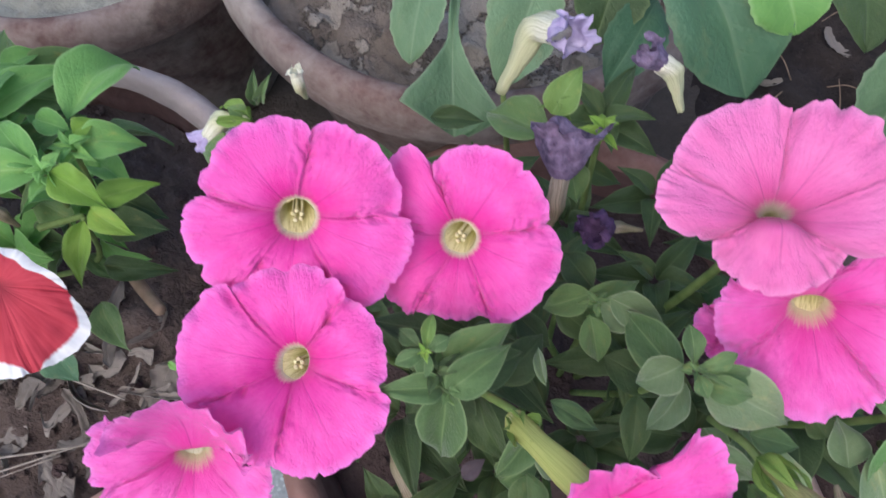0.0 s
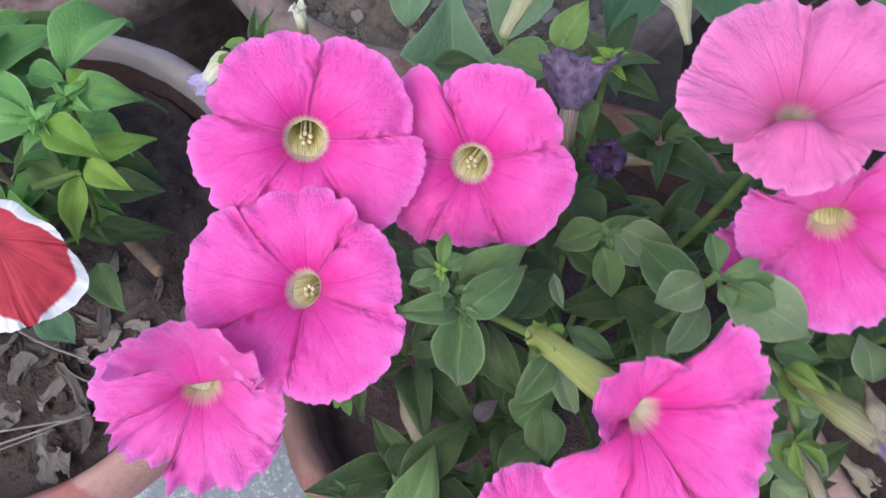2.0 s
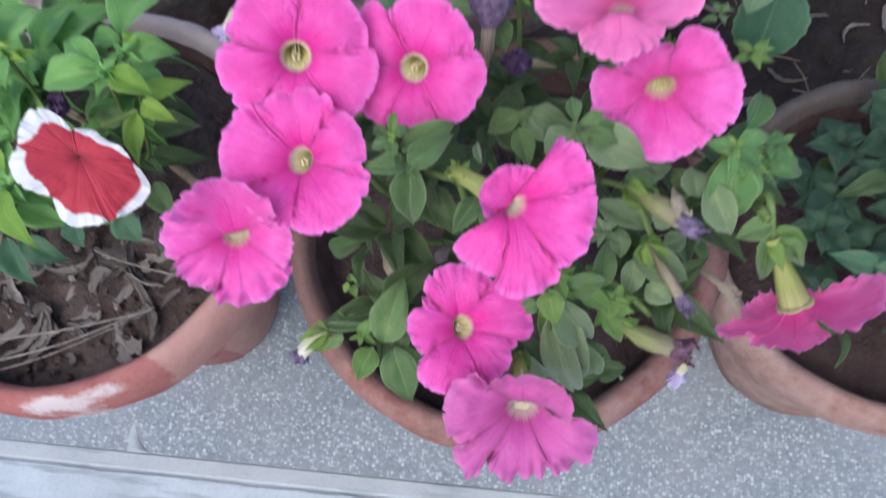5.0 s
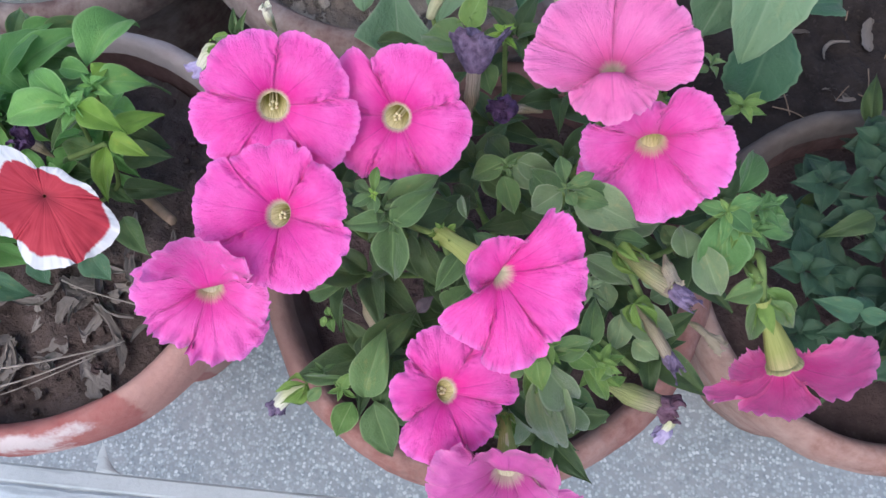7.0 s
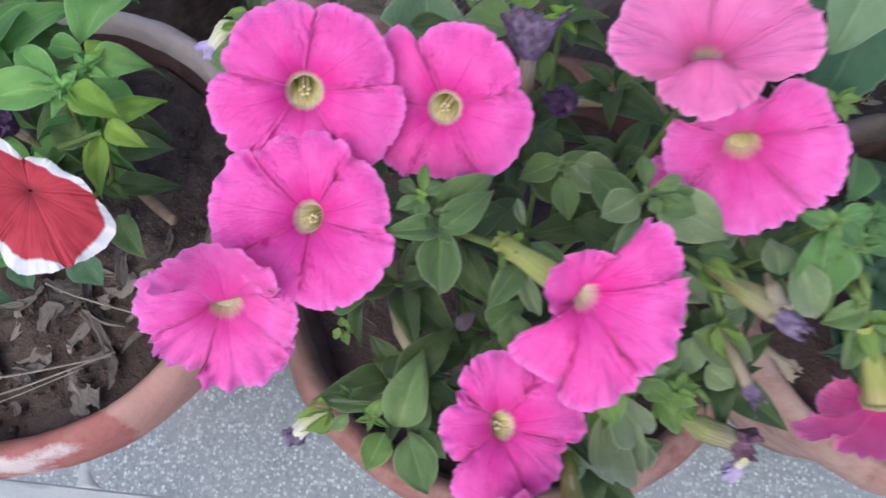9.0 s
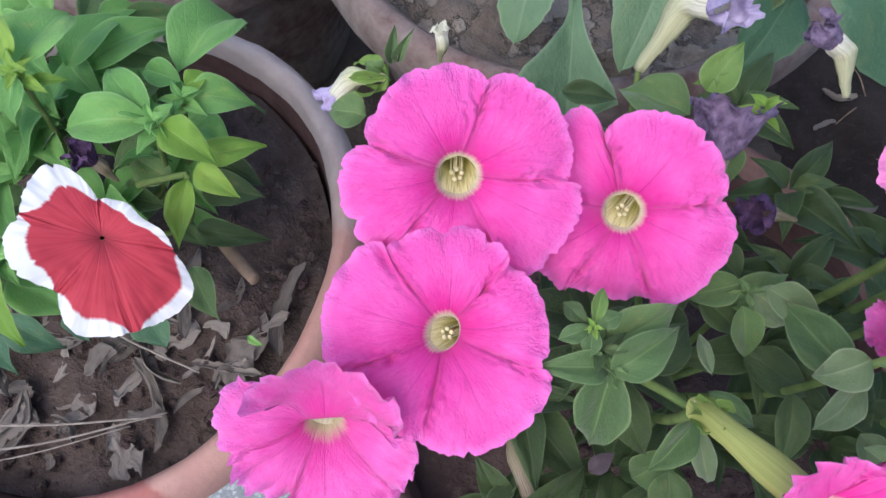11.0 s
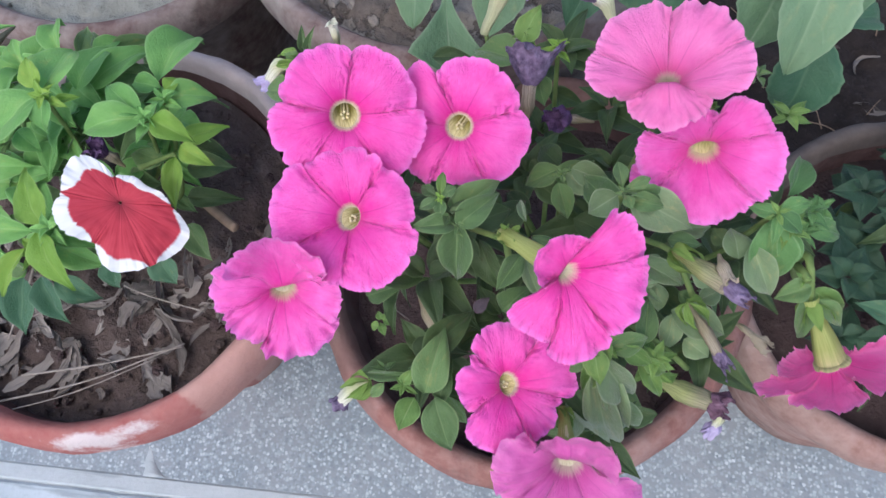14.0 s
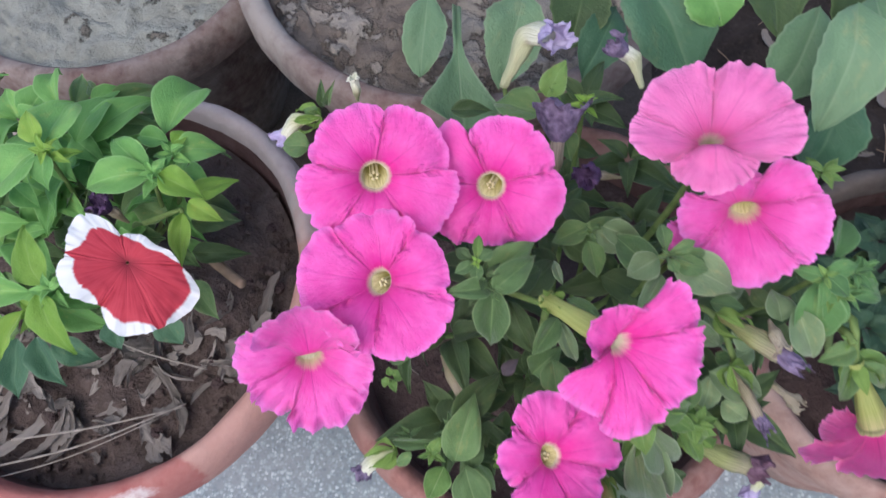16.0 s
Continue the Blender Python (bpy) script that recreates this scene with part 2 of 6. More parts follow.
def soil_material(name, a, b, c, crack=0.0, flake=None, spread=0.53):
    m = material(name, 0.95, 0.1)
    k = Net(m)
    pos = k.coord()
    n1, n2 = k.noise(pos, 18.0, 6, 0.65), k.noise(pos, 120.0, 5, 0.7)
    col = k.mix(k.ramp(n1, (0.3, 0.0), (0.7, 1.0)), a, b)
    col = k.mix(k.ramp(n2, (0.55, 0.0), (0.75, 0.6)), col, c)
    if flake:
        rim = k.noise(pos, 26.0, 7, 0.62)
        scab = k.ramp(k.math("ADD", k.math("MULTIPLY", rim, 0.7), k.math("MULTIPLY", n1, 0.35)), (spread, 0.0), (spread + 0.025, 1.0))
        col = k.mix(k.math("MULTIPLY", scab, 0.85), col, flake)
        k.bump(k.math("ADD", k.math("MULTIPLY", scab, 1.2), k.math("ADD", k.math("MULTIPLY", n1, 1.5), n2)), 0.9, 0.006)
    elif crack:
        warp = k.n.new("ShaderNodeVectorMath")
        warp.operation = "MULTIPLY_ADD"
        k.put(warp.inputs[0], k.join(n1, k.noise(pos, 31.0, 4), 0.0))
        warp.inputs[1].default_value = (0.09, 0.09, 0)
        k.put(warp.inputs[2], pos)
        seam = k.ramp(k.math("ADD", k.cells(warp.outputs[0], 13.0, "DISTANCE_TO_EDGE"), k.math("MULTIPLY", k.math("SUBTRACT", n1, 0.35), 0.45)), (0.0, crack), (0.06, 0.0))
        col = k.mix(seam, col, tuple(0.3 * v for v in a))
        k.bump(k.math("SUBTRACT", k.math("ADD", k.math("MULTIPLY", n1, 2.0), n2), seam), 0.8, 0.006)
    else:
        k.bump(k.math("ADD", k.math("MULTIPLY", n1, 1.5), n2), 0.9, 0.006)
    k.colour(col)
    return m


def terrazzo_material():
    m = material("worn_grey_terrazzo", 0.55, 0.35)
    k = Net(m)
    pos = k.coord()
    warp = k.n.new("ShaderNodeVectorMath")
    warp.operation = "ADD"
    k.put(warp.inputs[0], pos)
    wob = k.noise(pos, 260.0, 2)
    k.put(warp.inputs[1], k.join(k.math("MULTIPLY", wob, 0.003), k.math("MULTIPLY", wob, -0.003), 0.0))
    d = k.cells(warp.outputs[0], 270.0)
    tone = k.split(k.cells(warp.outputs[0], 270.0, "F1", "Color"))[0]
    chip = k.math("MULTIPLY", k.ramp(d, (0.40, 1.0), (0.72, 0.0)), k.ramp(tone, (0.05, 0.0), (0.12, 1.0)))
    stone = k.ramp(tone, (0.15, (0.17, 0.21, 0.235)), (0.5, (0.265, 0.32, 0.345)), (0.8, (0.345, 0.405, 0.43)), (1.0, (0.50, 0.56, 0.59)))
    bed = k.mix(k.noise(pos, 14.0, 5), (0.17, 0.205, 0.225), (0.26, 0.295, 0.315))
    col = k.mix(chip, bed, stone)
    grime = k.ramp(k.noise(pos, 7.0, 6, 0.65), (0.42, 0.0), (0.72, 0.55))
    col = k.mix(grime, col, (0.30, 0.32, 0.33))
    k.colour(col)
    k.bump(k.math("ADD", k.noise(pos, 300.0, 3), chip), 0.25, 0.0006)
    return m


def cement_material(name, a, b, stain):
    m = material(name, 0.8, 0.25)
    k = Net(m)
    pos = k.coord()
    n1, n2 = k.noise(pos, 11.0, 6, 0.6), k.noise(pos, 160.0, 5, 0.7)
    col = k.mix(k.ramp(n1, (0.3, 0.0), (0.72, 1.0)), a, b)
    col = k.mix(k.ramp(n2, (0.5, 0.0), (0.75, 0.4)), col, stain)
    smear = k.n.new("ShaderNodeMapping")
    k.put(smear.inputs[0], pos)
    smear.inputs["Scale"].default_value = (9, 60, 1)
    col = k.mix(k.ramp(k.noise(smear.outputs[0], 1.0, 5), (0.55, 0.0), (0.66, 0.9)), col, stain)
    k.colour(col)
    k.bump(k.math("ADD", n1, n2), 0.35, 0.002)
    return m


PINK = petal_material("hot_pink_petal", (0.82, 0.030, 0.338), (0.97, 0.150, 0.575), (0.86, 0.84, 0.58))
PINK_SOFT = petal_material("soft_pink_petal", (0.82, 0.055, 0.380), (0.96, 0.190, 0.620), (0.80, 0.76, 0.45))
PINK_PALE = petal_material("pale_mauve_pink_petal", (0.76, 0.130, 0.392), (0.87, 0.222, 0.525), (0.80, 0.72, 0.58))
PINK_MAUVE = petal_material("dull_mauve_pink_petal", (0.58, 0.085, 0.35), (0.70, 0.16, 0.46), (0.78, 0.66, 0.56))
PINK_WARM = petal_material("warm_pink_petal", (0.86, 0.060, 0.31), (0.96, 0.19, 0.49), (0.84, 0.16, 0.42), share=0.40)
PICOTEE = picotee_material()
TUBE = tube_material("yellow_green_flower_tube", (0.20, 0.28, 0.07), (0.40, 0.44, 0.14), (0.58, 0.55, 0.28), 0.5)
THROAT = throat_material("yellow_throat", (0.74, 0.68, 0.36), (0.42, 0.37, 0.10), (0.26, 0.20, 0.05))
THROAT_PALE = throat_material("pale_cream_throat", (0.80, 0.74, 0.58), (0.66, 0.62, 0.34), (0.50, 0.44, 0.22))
SPENT = tube_material("spent_green_tube", (0.15, 0.175, 0.07), (0.37, 0.40, 0.16), (0.40, 0.36, 0.24))
THROAT_DARK = plain_plant("dark_red_throat", (0.10, 0.02, 0.02), (0.18, 0.03, 0.03), 120.0, 0.6, 0.1)
ANTHER = plain_plant("cream_anther", (0.60, 0.54, 0.28), (0.78, 0.72, 0.46), 200.0, 0.7, 0.1)
STEM = plain_plant("hairy_green_stem", (0.11, 0.18, 0.05), (0.22, 0.30, 0.10), 80.0, 0.7, 0.1)
STEM_DRY = plain_plant("brown_dry_stem", (0.16, 0.11, 0.075), (0.33, 0.24, 0.17), 60.0, 0.85, 0.0)
SEPAL = plain_plant("light_green_sepal", (0.14, 0.26, 0.05), (0.27, 0.40, 0.11), 60.0, 0.6, 0.25)
WILT = plain_plant("wilted_purple_petal", (0.095, 0.070, 0.125), (0.30, 0.235, 0.36), 230.0, 0.8, 0.12, 0.9)
WILT_MAROON = plain_plant("maroon_shrivelled_petal", (0.085, 0.040, 0.062), (0.21, 0.125, 0.175), 190.0, 0.8, 0.1, 0.9)
WILT_DARK = plain_plant("dark_shrivelled_petal", (0.035, 0.018, 0.05), (0.13, 0.075, 0.17), 160.0, 0.8, 0.1, 0.9)
WILT_LILAC = plain_plant("lilac_wilted_petal", (0.34, 0.28, 0.50), (0.62, 0.56, 0.74), 120.0, 0.75, 0.2, 0.7)
CREAM = tube_material("cream_wilted_tube", (0.40, 0.42, 0.22), (0.66, 0.68, 0.44), (0.82, 0.82, 0.69), 0.6)
STRAW = tube_material("dry_straw_tube", (0.14, 0.115, 0.075), (0.34, 0.305, 0.19), (0.46, 0.40, 0.30))
STRAW_GREY = plain_plant("grey_weathered_straw", (0.20, 0.172, 0.145), (0.36, 0.32, 0.28), 110.0, 0.85, 0.0)
GREEN = leaf_material("mid_green_leaf", (0.072, 0.138, 0.046), (0.146, 0.252, 0.086), (0.23, 0.33, 0.145), down=0.34)
# darker copy of GREEN; on leaves under the blooms it paints their shade
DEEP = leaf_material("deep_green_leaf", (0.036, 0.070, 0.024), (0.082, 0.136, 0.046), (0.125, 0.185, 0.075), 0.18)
YOUNG = leaf_material("yellow_green_young_leaf", (0.16, 0.32, 0.045), (0.28, 0.45, 0.075), (0.30, 0.44, 0.12), 0.3)
BRIGHT = leaf_material("bright_green_leaf", (0.12, 0.30, 0.078), (0.235, 0.48, 0.13), (0.31, 0.52, 0.20), 0.28)
EMERALD = leaf_material("emerald_green_leaf", (0.066, 0.162, 0.052), (0.138, 0.295, 0.092), (0.25, 0.42, 0.18), 0.28, down=0.2)
FRESH = leaf_material("fresh_green_leaf", (0.095, 0.190, 0.042), (0.195, 0.335, 0.082), (0.30, 0.43, 0.17), 0.28, down=0.2)
# blue-green with the right-hand plant's shade put into the colour
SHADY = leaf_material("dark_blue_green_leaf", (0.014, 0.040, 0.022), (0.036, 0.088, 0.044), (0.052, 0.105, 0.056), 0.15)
MAUVE_DRY = leaf_material("dull_mauve_dry_leaf", (0.055, 0.044, 0.053), (0.10, 0.084, 0.098), (0.075, 0.06, 0.07), 0.05, 0.9, 0.0)
GREY = leaf_material("grey_green_leaf", (0.12, 0.22, 0.115), (0.20, 0.33, 0.18), (0.28, 0.39, 0.24), 0.25)
BLUE = leaf_material("blue_green_leaf", (0.04, 0.115, 0.06), (0.085, 0.185, 0.10), (0.13, 0.23, 0.13), 0.2)
PALE = leaf_material("pale_downy_leaf", (0.135, 0.212, 0.096), (0.235, 0.335, 0.162), (0.36, 0.44, 0.27), 0.25, down=0.38)
DEAD = leaf_material("brown_dead_leaf", (0.105, 0.090, 0.080), (0.31, 0.275, 0.245), (0.20, 0.175, 0.155), 0.05, 0.9)
CLAY_RED = clay_material("red_terracotta", (0.345, 0.125, 0.108), (0.47, 0.325, 0.28), (0.21, 0.13, 0.115), 0.62, (0.046, 0.1835, 0.116), 0.9)
# red-brown left side: weathering plus the neighbouring pot's shade, put into the colour
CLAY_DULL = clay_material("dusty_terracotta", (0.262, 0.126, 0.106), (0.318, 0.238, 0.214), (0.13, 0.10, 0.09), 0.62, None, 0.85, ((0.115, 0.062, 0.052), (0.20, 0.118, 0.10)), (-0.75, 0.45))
# shade on the far rim is painted as a dark back
CLAY_SHADED_BACK = clay_material("brown_terracotta_with_a_damp_mossy_side", (0.295, 0.168, 0.140), (0.375, 0.292, 0.262), (0.15, 0.115, 0.10), 0.7, None, 0.9, ((0.075, 0.066, 0.060), (0.15, 0.13, 0.12)))
# soil colour darkened to hold the shade behind the right pot
SOIL_SHADED = soil_material("black_garden_soil", (0.022, 0.018, 0.017), (0.052, 0.042, 0.038), (0.085, 0.07, 0.062))
CLAY_OLD = clay_material("old_lime_crusted_terracotta", (0.155, 0.098, 0.088), (0.30, 0.275, 0.255), (0.075, 0.060, 0.056), 0.8)
# darker clay for the inner walls of all pots
CLAY_INNER = clay_material("damp_inner_clay", (0.115, 0.062, 0.055), (0.17, 0.115, 0.10), (0.06, 0.043, 0.040), 0.45)
SOIL = soil_material("dark_damp_soil", (0.056, 0.038, 0.037), (0.098, 0.070, 0.066), (0.15, 0.118, 0.108))
SOIL_DRY = soil_material("dry_crumbly_soil", (0.066, 0.049, 0.044), (0.135, 0.103, 0.091), (0.20, 0.162, 0.146))
MUD = soil_material("dried_grey_mud", (0.215, 0.22, 0.195), (0.335, 0.345, 0.305), (0.18, 0.165, 0.142), flake=(0.13, 0.115, 0.098), spread=0.60)
MUD_BROWN = soil_material("crusted_brown_mud", (0.11, 0.090, 0.076), (0.22, 0.188, 0.162), (0.15, 0.128, 0.112), flake=(0.30, 0.272, 0.24))
TERRAZZO = terrazzo_material()
CEMENT = cement_material("pale_cement_nosing", (0.35, 0.39, 0.40), (0.46, 0.50, 0.51), (0.29, 0.325, 0.335))
WHITE_CEMENT = cement_material("whitewashed_cement", (0.37, 0.425, 0.45), (0.50, 0.565, 0.595), (0.28, 0.32, 0.34))
EARTH = soil_material("packed_earth", (0.07, 0.056, 0.046), (0.13, 0.108, 0.09), (0.11, 0.095, 0.08))


# ---- mesh helpers ----
def mesh_of(name, verts, faces, mat, attrs=()):
    me = bpy.data.meshes.new(name)
    me.from_pydata([tuple(map(float, v)) for v in verts], [], faces)
    me.materials.append(mat)
    for key, kind, values in attrs:
        a = me.attributes.new(key, kind, "POINT")
        a.data.foreach_set("vector" if kind == "FLOAT_VECTOR" else "value", np.asarray(values, np.float32).ravel())
    me.polygons.foreach_set("use_smooth", [True] * len(me.polygons))
    me.update()
    return me


def grid_faces(rows, cols, wrap=False):
    out = []
    for a in range(rows - 1):
        for b in range(cols if wrap else cols - 1):
            c = (b + 1) % cols
            out.append((a * cols + b, a * cols + c, (a + 1) * cols + c, (a + 1) * cols + b))
    return out


def part(name, me, parent, label=""):
    ob = new(name, me)
    ob.parent = parent
    if label:
        ob["label"] = label
    return ob


def thing(name, at, label, category, group="", kind=""):
    return tagged(new(name), label, category, group, kind) if at is None else moved(tagged(new(name), label, category, group, kind), at)


def moved(ob, at):
    ob.location = at
    return ob


def local(parent, p):
    """A world place as seen from a thing that is moved but not turned."""
    q = Vector(p)
    while parent:
        q = q - parent.location
        parent = parent.parent
    return q


def smooth_line(points, n):
    """A curve of n+1 places through a few given ones."""
    p = [Vector(v) for v in points]
    p = [2 * p[0] - p[1], *p, 2 * p[-1] - p[-2]]
    out = []
    for i in range(n + 1):
        t = i / n * (len(p) - 3)
        k = min(int(t), len(p) - 4)
        u = t - k
        a, b, c, d = p[k : k + 4]
        out.append(0.5 * (2 * b + (c - a) * u + (2 * a - 5 * b + 4 * c - d) * u**2 + (3 * b - a - 3 * c + d) * u**3))
    return out


def tube_mesh(name, points, radii, mat, n=10, sides=8, flute=0.0):
    line = smooth_line(points, n)
    rad = np.interp(np.linspace(0, 1, n + 1), np.linspace(0, 1, len(radii)), radii)
    verts, ref = [], Vector((0.3, 0.9, 0.2))
    for i, p in enumerate(line):
        d = (line[min(i + 1, n)] - line[max(i - 1, 0)]).normalized()
        a = d.cross(ref).normalized()
        b = d.cross(a)
        for j in range(sides):
            w = 2 * math.pi * j / sides
            r = float(rad[i]) * (1 + flute * math.cos(5 * w))
            verts.append(p + r * (math.cos(w) * a + math.sin(w) * b))
    faces = grid_faces(n + 1, sides, True)
    faces += [tuple(range(sides))[::-1], tuple(range(n * sides, (n + 1) * sides))]
    bands = [(math.cos(2 * math.pi * j / sides), math.sin(2 * math.pi * j / sides), 1 - i / n) for i in range(n + 1) for j in range(sides)]
    return mesh_of(name, verts, faces, mat, [("ray", "FLOAT_VECTOR", bands)])


def stem(plant, points, r0, r1, mat=STEM, name="stem", n=10):
    return part(name, tube_mesh(name, [local(plant, p) for p in points], (r0, r1), mat, n, 7), plant)


# ---- leaves ----
def blade_mesh(shape, mat, seed):
    """A leaf one long and one wide, from its foot at the origin along y."""
    rng = random.Random(seed)
    arch, fold, wave, ph = rng.uniform(0.05, 0.20), rng.uniform(0.10, 0.50), rng.uniform(0.02, 0.05), rng.uniform(0, 6)
    twist, rng_droop = rng.uniform(-0.25, 0.25), rng.uniform(0.05, 0.32)
    rows, cols = 17, 11
    verts, uv = [], []
    for i in range(rows):
        v = i / (rows - 1)
        if shape == "ovate":
            hw = (max(v, 1e-4) ** 0.72 * (1 - v) ** 1.25) / 0.2744
        elif shape == "round":
            hw = 1.03 * math.sin(math.pi * v**0.85) ** 0.78 * (1 - 0.25 * v**5)
        elif shape == "lance":
            hw = math.sin(math.pi * v**0.85) ** 1.15
        elif shape == "spoon":
            hw = 0.85 * math.sin(math.pi * v**1.3) ** 0.9 + 0.10 * (1 - v)
        elif shape == "strap":
            hw = 0.12 + 0.88 * min(1, max(0, (v - 0.42) / 0.5)) ** 2.0 if v < 0.92 else 1.0 - ((v - 0.92) / 0.08) ** 2 * 0.7
        else:
            hw = math.sin(math.pi * v**1.08) ** 0.72 * (1 + 0.03 * (1 if i % 2 else -1))
        hw = max(hw, 0.02) * 0.5
        for j in range(cols):
            u = 2 * j / (cols - 1) - 1
            z = arch * 4 * v * (1 - v) - rng_droop * v * v + fold * abs(u) ** 1.3 * hw - 0.16 * fold * (abs(u) ** 4) * hw * 2
            z += wave * math.sin(6 * v + ph + 1.7 * u) * abs(u) + twist * u * hw * v
            z += 0.05 * noise.noise((3.2 * v + ph, 2.2 * u, ph)) * min(1, 4 * v) + 0.014 * abs(u) ** 2 * math.sin(17 * v + 2 * ph + u) - 0.012 * math.exp(-(u / 0.12) ** 2)
            verts.append((u * hw * (1 + 0.075 * noise.noise((4.5 * v, 0.6 * u + ph, 1.5))), v + 0.02 * math.sin(5 * v + ph) * abs(u), z))
            uv.append((u, v, 0))
    return mesh_of("leaf", verts, grid_faces(rows, cols), mat, [("blade", "FLOAT_VECTOR", uv)])


BLADES = {}


def leaf(plant, foot, tip, width, mat=GREEN, shape="ovate", face=(0.0, -0.35, 0.93), name="leaf", roll=0.0):
    rng = random.Random(round(1e4 * (foot[0] + 3 * foot[1] + 7 * tip[0])))
    pick = (shape, mat.name, rng.randrange(7))
    if pick not in BLADES:
        BLADES[pick] = blade_mesh(shape, mat, str(pick))
    f, t = Vector(foot), Vector(tip)
    y = (t - f).normalized()
    up = Vector(face) + Vector([rng.uniform(-0.16, 0.16) for _ in range(3)]) + roll * Vector((1, 0, 0))
    x = y.cross(up).normalized()
    z = x.cross(y)
    ob = part(name, BLADES[pick], plant)
    size = (t - f).length
    m = Matrix((x * width, y * size, z * size)).transposed().to_4x4()
    m.translation = local(plant, f)
    ob.matrix_basis = m
    return ob


def rosette(plant, at, size, n, mat=GREEN, shape="ovate", lift=0.35, seed=1, first=0.0, wide=0.45):
    """A shoot tip: leaves in opposite pairs round one place."""
    rng = random.Random(seed)
    for i in range(n):
        a = first + i * 2.4 + rng.uniform(-0.3, 0.3)
        s = size * (0.55 + 0.45 * (i + 1) / n) * rng.uniform(0.85, 1.15)
        e = lift * (1.3 - i / n) + rng.uniform(-0.15, 0.15)
        d = Vector((math.cos(a) * math.cos(e), math.sin(a) * math.cos(e), math.sin(e)))
        f = Vector(at) + 0.06 * s * d - Vector((0, 0, 0.0015 * i))
        leaf(plant, f, f + s * d, s * wide * rng.uniform(0.9, 1.15), mat, shape, (0, -0.2, 1))


# ---- flowers ----
RIGHT = Vector((0.9885, 0.1069, 0.1067))


def flower(plant, at, facing, lobes, mat=PINK, r0=0.0060, cone=0.10, reflex=0.10, ruffle=0.0022, seed=1, tube=0.034, bend=(0, 0, -0.6), throat=THROAT, label="",
           margin=None, stamens=True, buckle=0.0022, well=0.008, slope=0.006, lean=(0.0, 0.0), slant=(0.0, 0.0), flare=0.6, bulge=None, crinkle=1.5, girth=1.12, round_off=0.72, lap=0.18, crease=0.0011, step=0.003, cushion=0.0032, bites=(), teeth=1.0,
           hood=None, pleat=0.0017, taper=(0.74, 0.48, 0.0021), calyx=(0.0042, 0.014, 0.45)):
    """One petunia bloom. lobes: for each of the five lobes the notch before it and its farthest place, both in degrees
    round the throat and metres from it, its backward curl, and whether its edge lies over (1) or under (-1) the lobe
    before. lean and slant: how far the throat and the tube below it slant off the bloom's own axis. bites: tears in the rim as degrees, depth, width.
    hood: the side (degrees) on which the lip arches over the throat, by how much and how high, and how soon its pale halo ends. taper: the tube's narrowing. calyx: a sepal's width, length and spread."""
    rng = random.Random(seed)
    n = Vector(facing).normalized()
    x = (RIGHT - RIGHT.dot(n) * n).normalized()
    y = n.cross(x)
    count, each, rows = len(lobes), 56, 40
    cols = count * each
    ph = [rng.uniform(0, 6.28) for _ in range(30)]
    data = []
    for i in range(count):
        n0, nr0, apex, ar, curl, over = lobes[i]
        nxt = lobes[(i + 1) % count]
        n1, nr1, over1 = nxt[0] + (360 if i == count - 1 else 0), nxt[1], -nxt[5]
        for j in range(each):
            v = 2 * j / each - 1
            first = v < 0
            u = abs(v)
            phi = u * (math.pi / 2 + lap)
            side = math.sin(phi) / math.cos(lap)
            base = nr0 if first else nr1
            out = max(0.0, (math.cos(phi) + math.sin(lap)) / (1 + math.sin(lap)))
            r = base + (ar - base) * out**round_off
            reach = (apex - n0) if first else (n1 - apex)
            th = apex + (-1 if first else 1) * side * reach
            flat = apex + v * reach
            w = radians(th)
            turn = Vector((math.cos(w), math.sin(w), 0.0))
            r *= 1 + 0.024 * noise.noise(turn * 2.6 + Vector((ph[0], 0, 0))) + teeth * (0.015 * noise.noise(turn * 7 + Vector((ph[1], 0, 2))) + 0.017 * noise.noise(turn * 17 + Vector((ph[2], 0, 5))) + 0.017 * noise.noise(turn * 38 + Vector((ph[2], 3, 5))))
            r *= 1 - 0.3 * teeth * max(0, noise.noise((9 * math.cos(w) + ph[3], 9 * math.sin(w), 3.1)) - 0.36)
            for deg, depth, width in bites:
                off = (th - deg + 180) % 360 - 180
                r *= 1 - depth * math.exp(-(off / width) ** 2)
            near = lobes[(i - 1 if first else i + 1) % count]
            share = 0.5 * u**4
            data.append((radians(flat), w, v, r, curl * (1 - share) + near[4] * share, i, base, over if first else over1, min(1.0, (n1 - n0) / 72.0)))
    verts, ray, mid, white, out_by = [], [], [], [], []
    for k in range(rows):
        g = k / (rows - 1)
        for flat, wide, s, r, curl, i, base, over, broad in data:
            u = abs(s)
            w = flat + (wide - flat) * g**1.6
            d = r0 + (r - r0) * g
            cw, sw = math.cos(w), math.sin(w)
            deep = well * math.exp(-(d - r0) / slope)
            h = -deep + cone * (d - r0) - reflex * r * g**3 - curl * r * g**2.2
            # each lobe is a shallow cushion with a groove down its rib
            h += cushion * broad * g**0.8 * (1 - s**4) * (1 - 0.4 * g) - 0.0006 * g**0.6 * (1 - g) * math.exp(-((s / 0.05) ** 2))
            h -= crease * broad * min(1.0, d / base) ** 2.5 * math.exp(-(((1 - u) / 0.10) ** 2))
            own = 1 - u**6
            h += ruffle * g**4 * (1.7 * noise.noise((3.4 * cw + ph[3], 3.4 * sw, g + 3 * i * own)) + 1.7 * g**2 * noise.noise((9 * cw + ph[4], 9 * sw, 2 * g + i * own)) + 0.9 * g**5 * noise.noise((24 * cw + ph[5], 24 * sw, 2 * g)))
            q = Vector((d * cw, d * sw, 0.01 * seed))
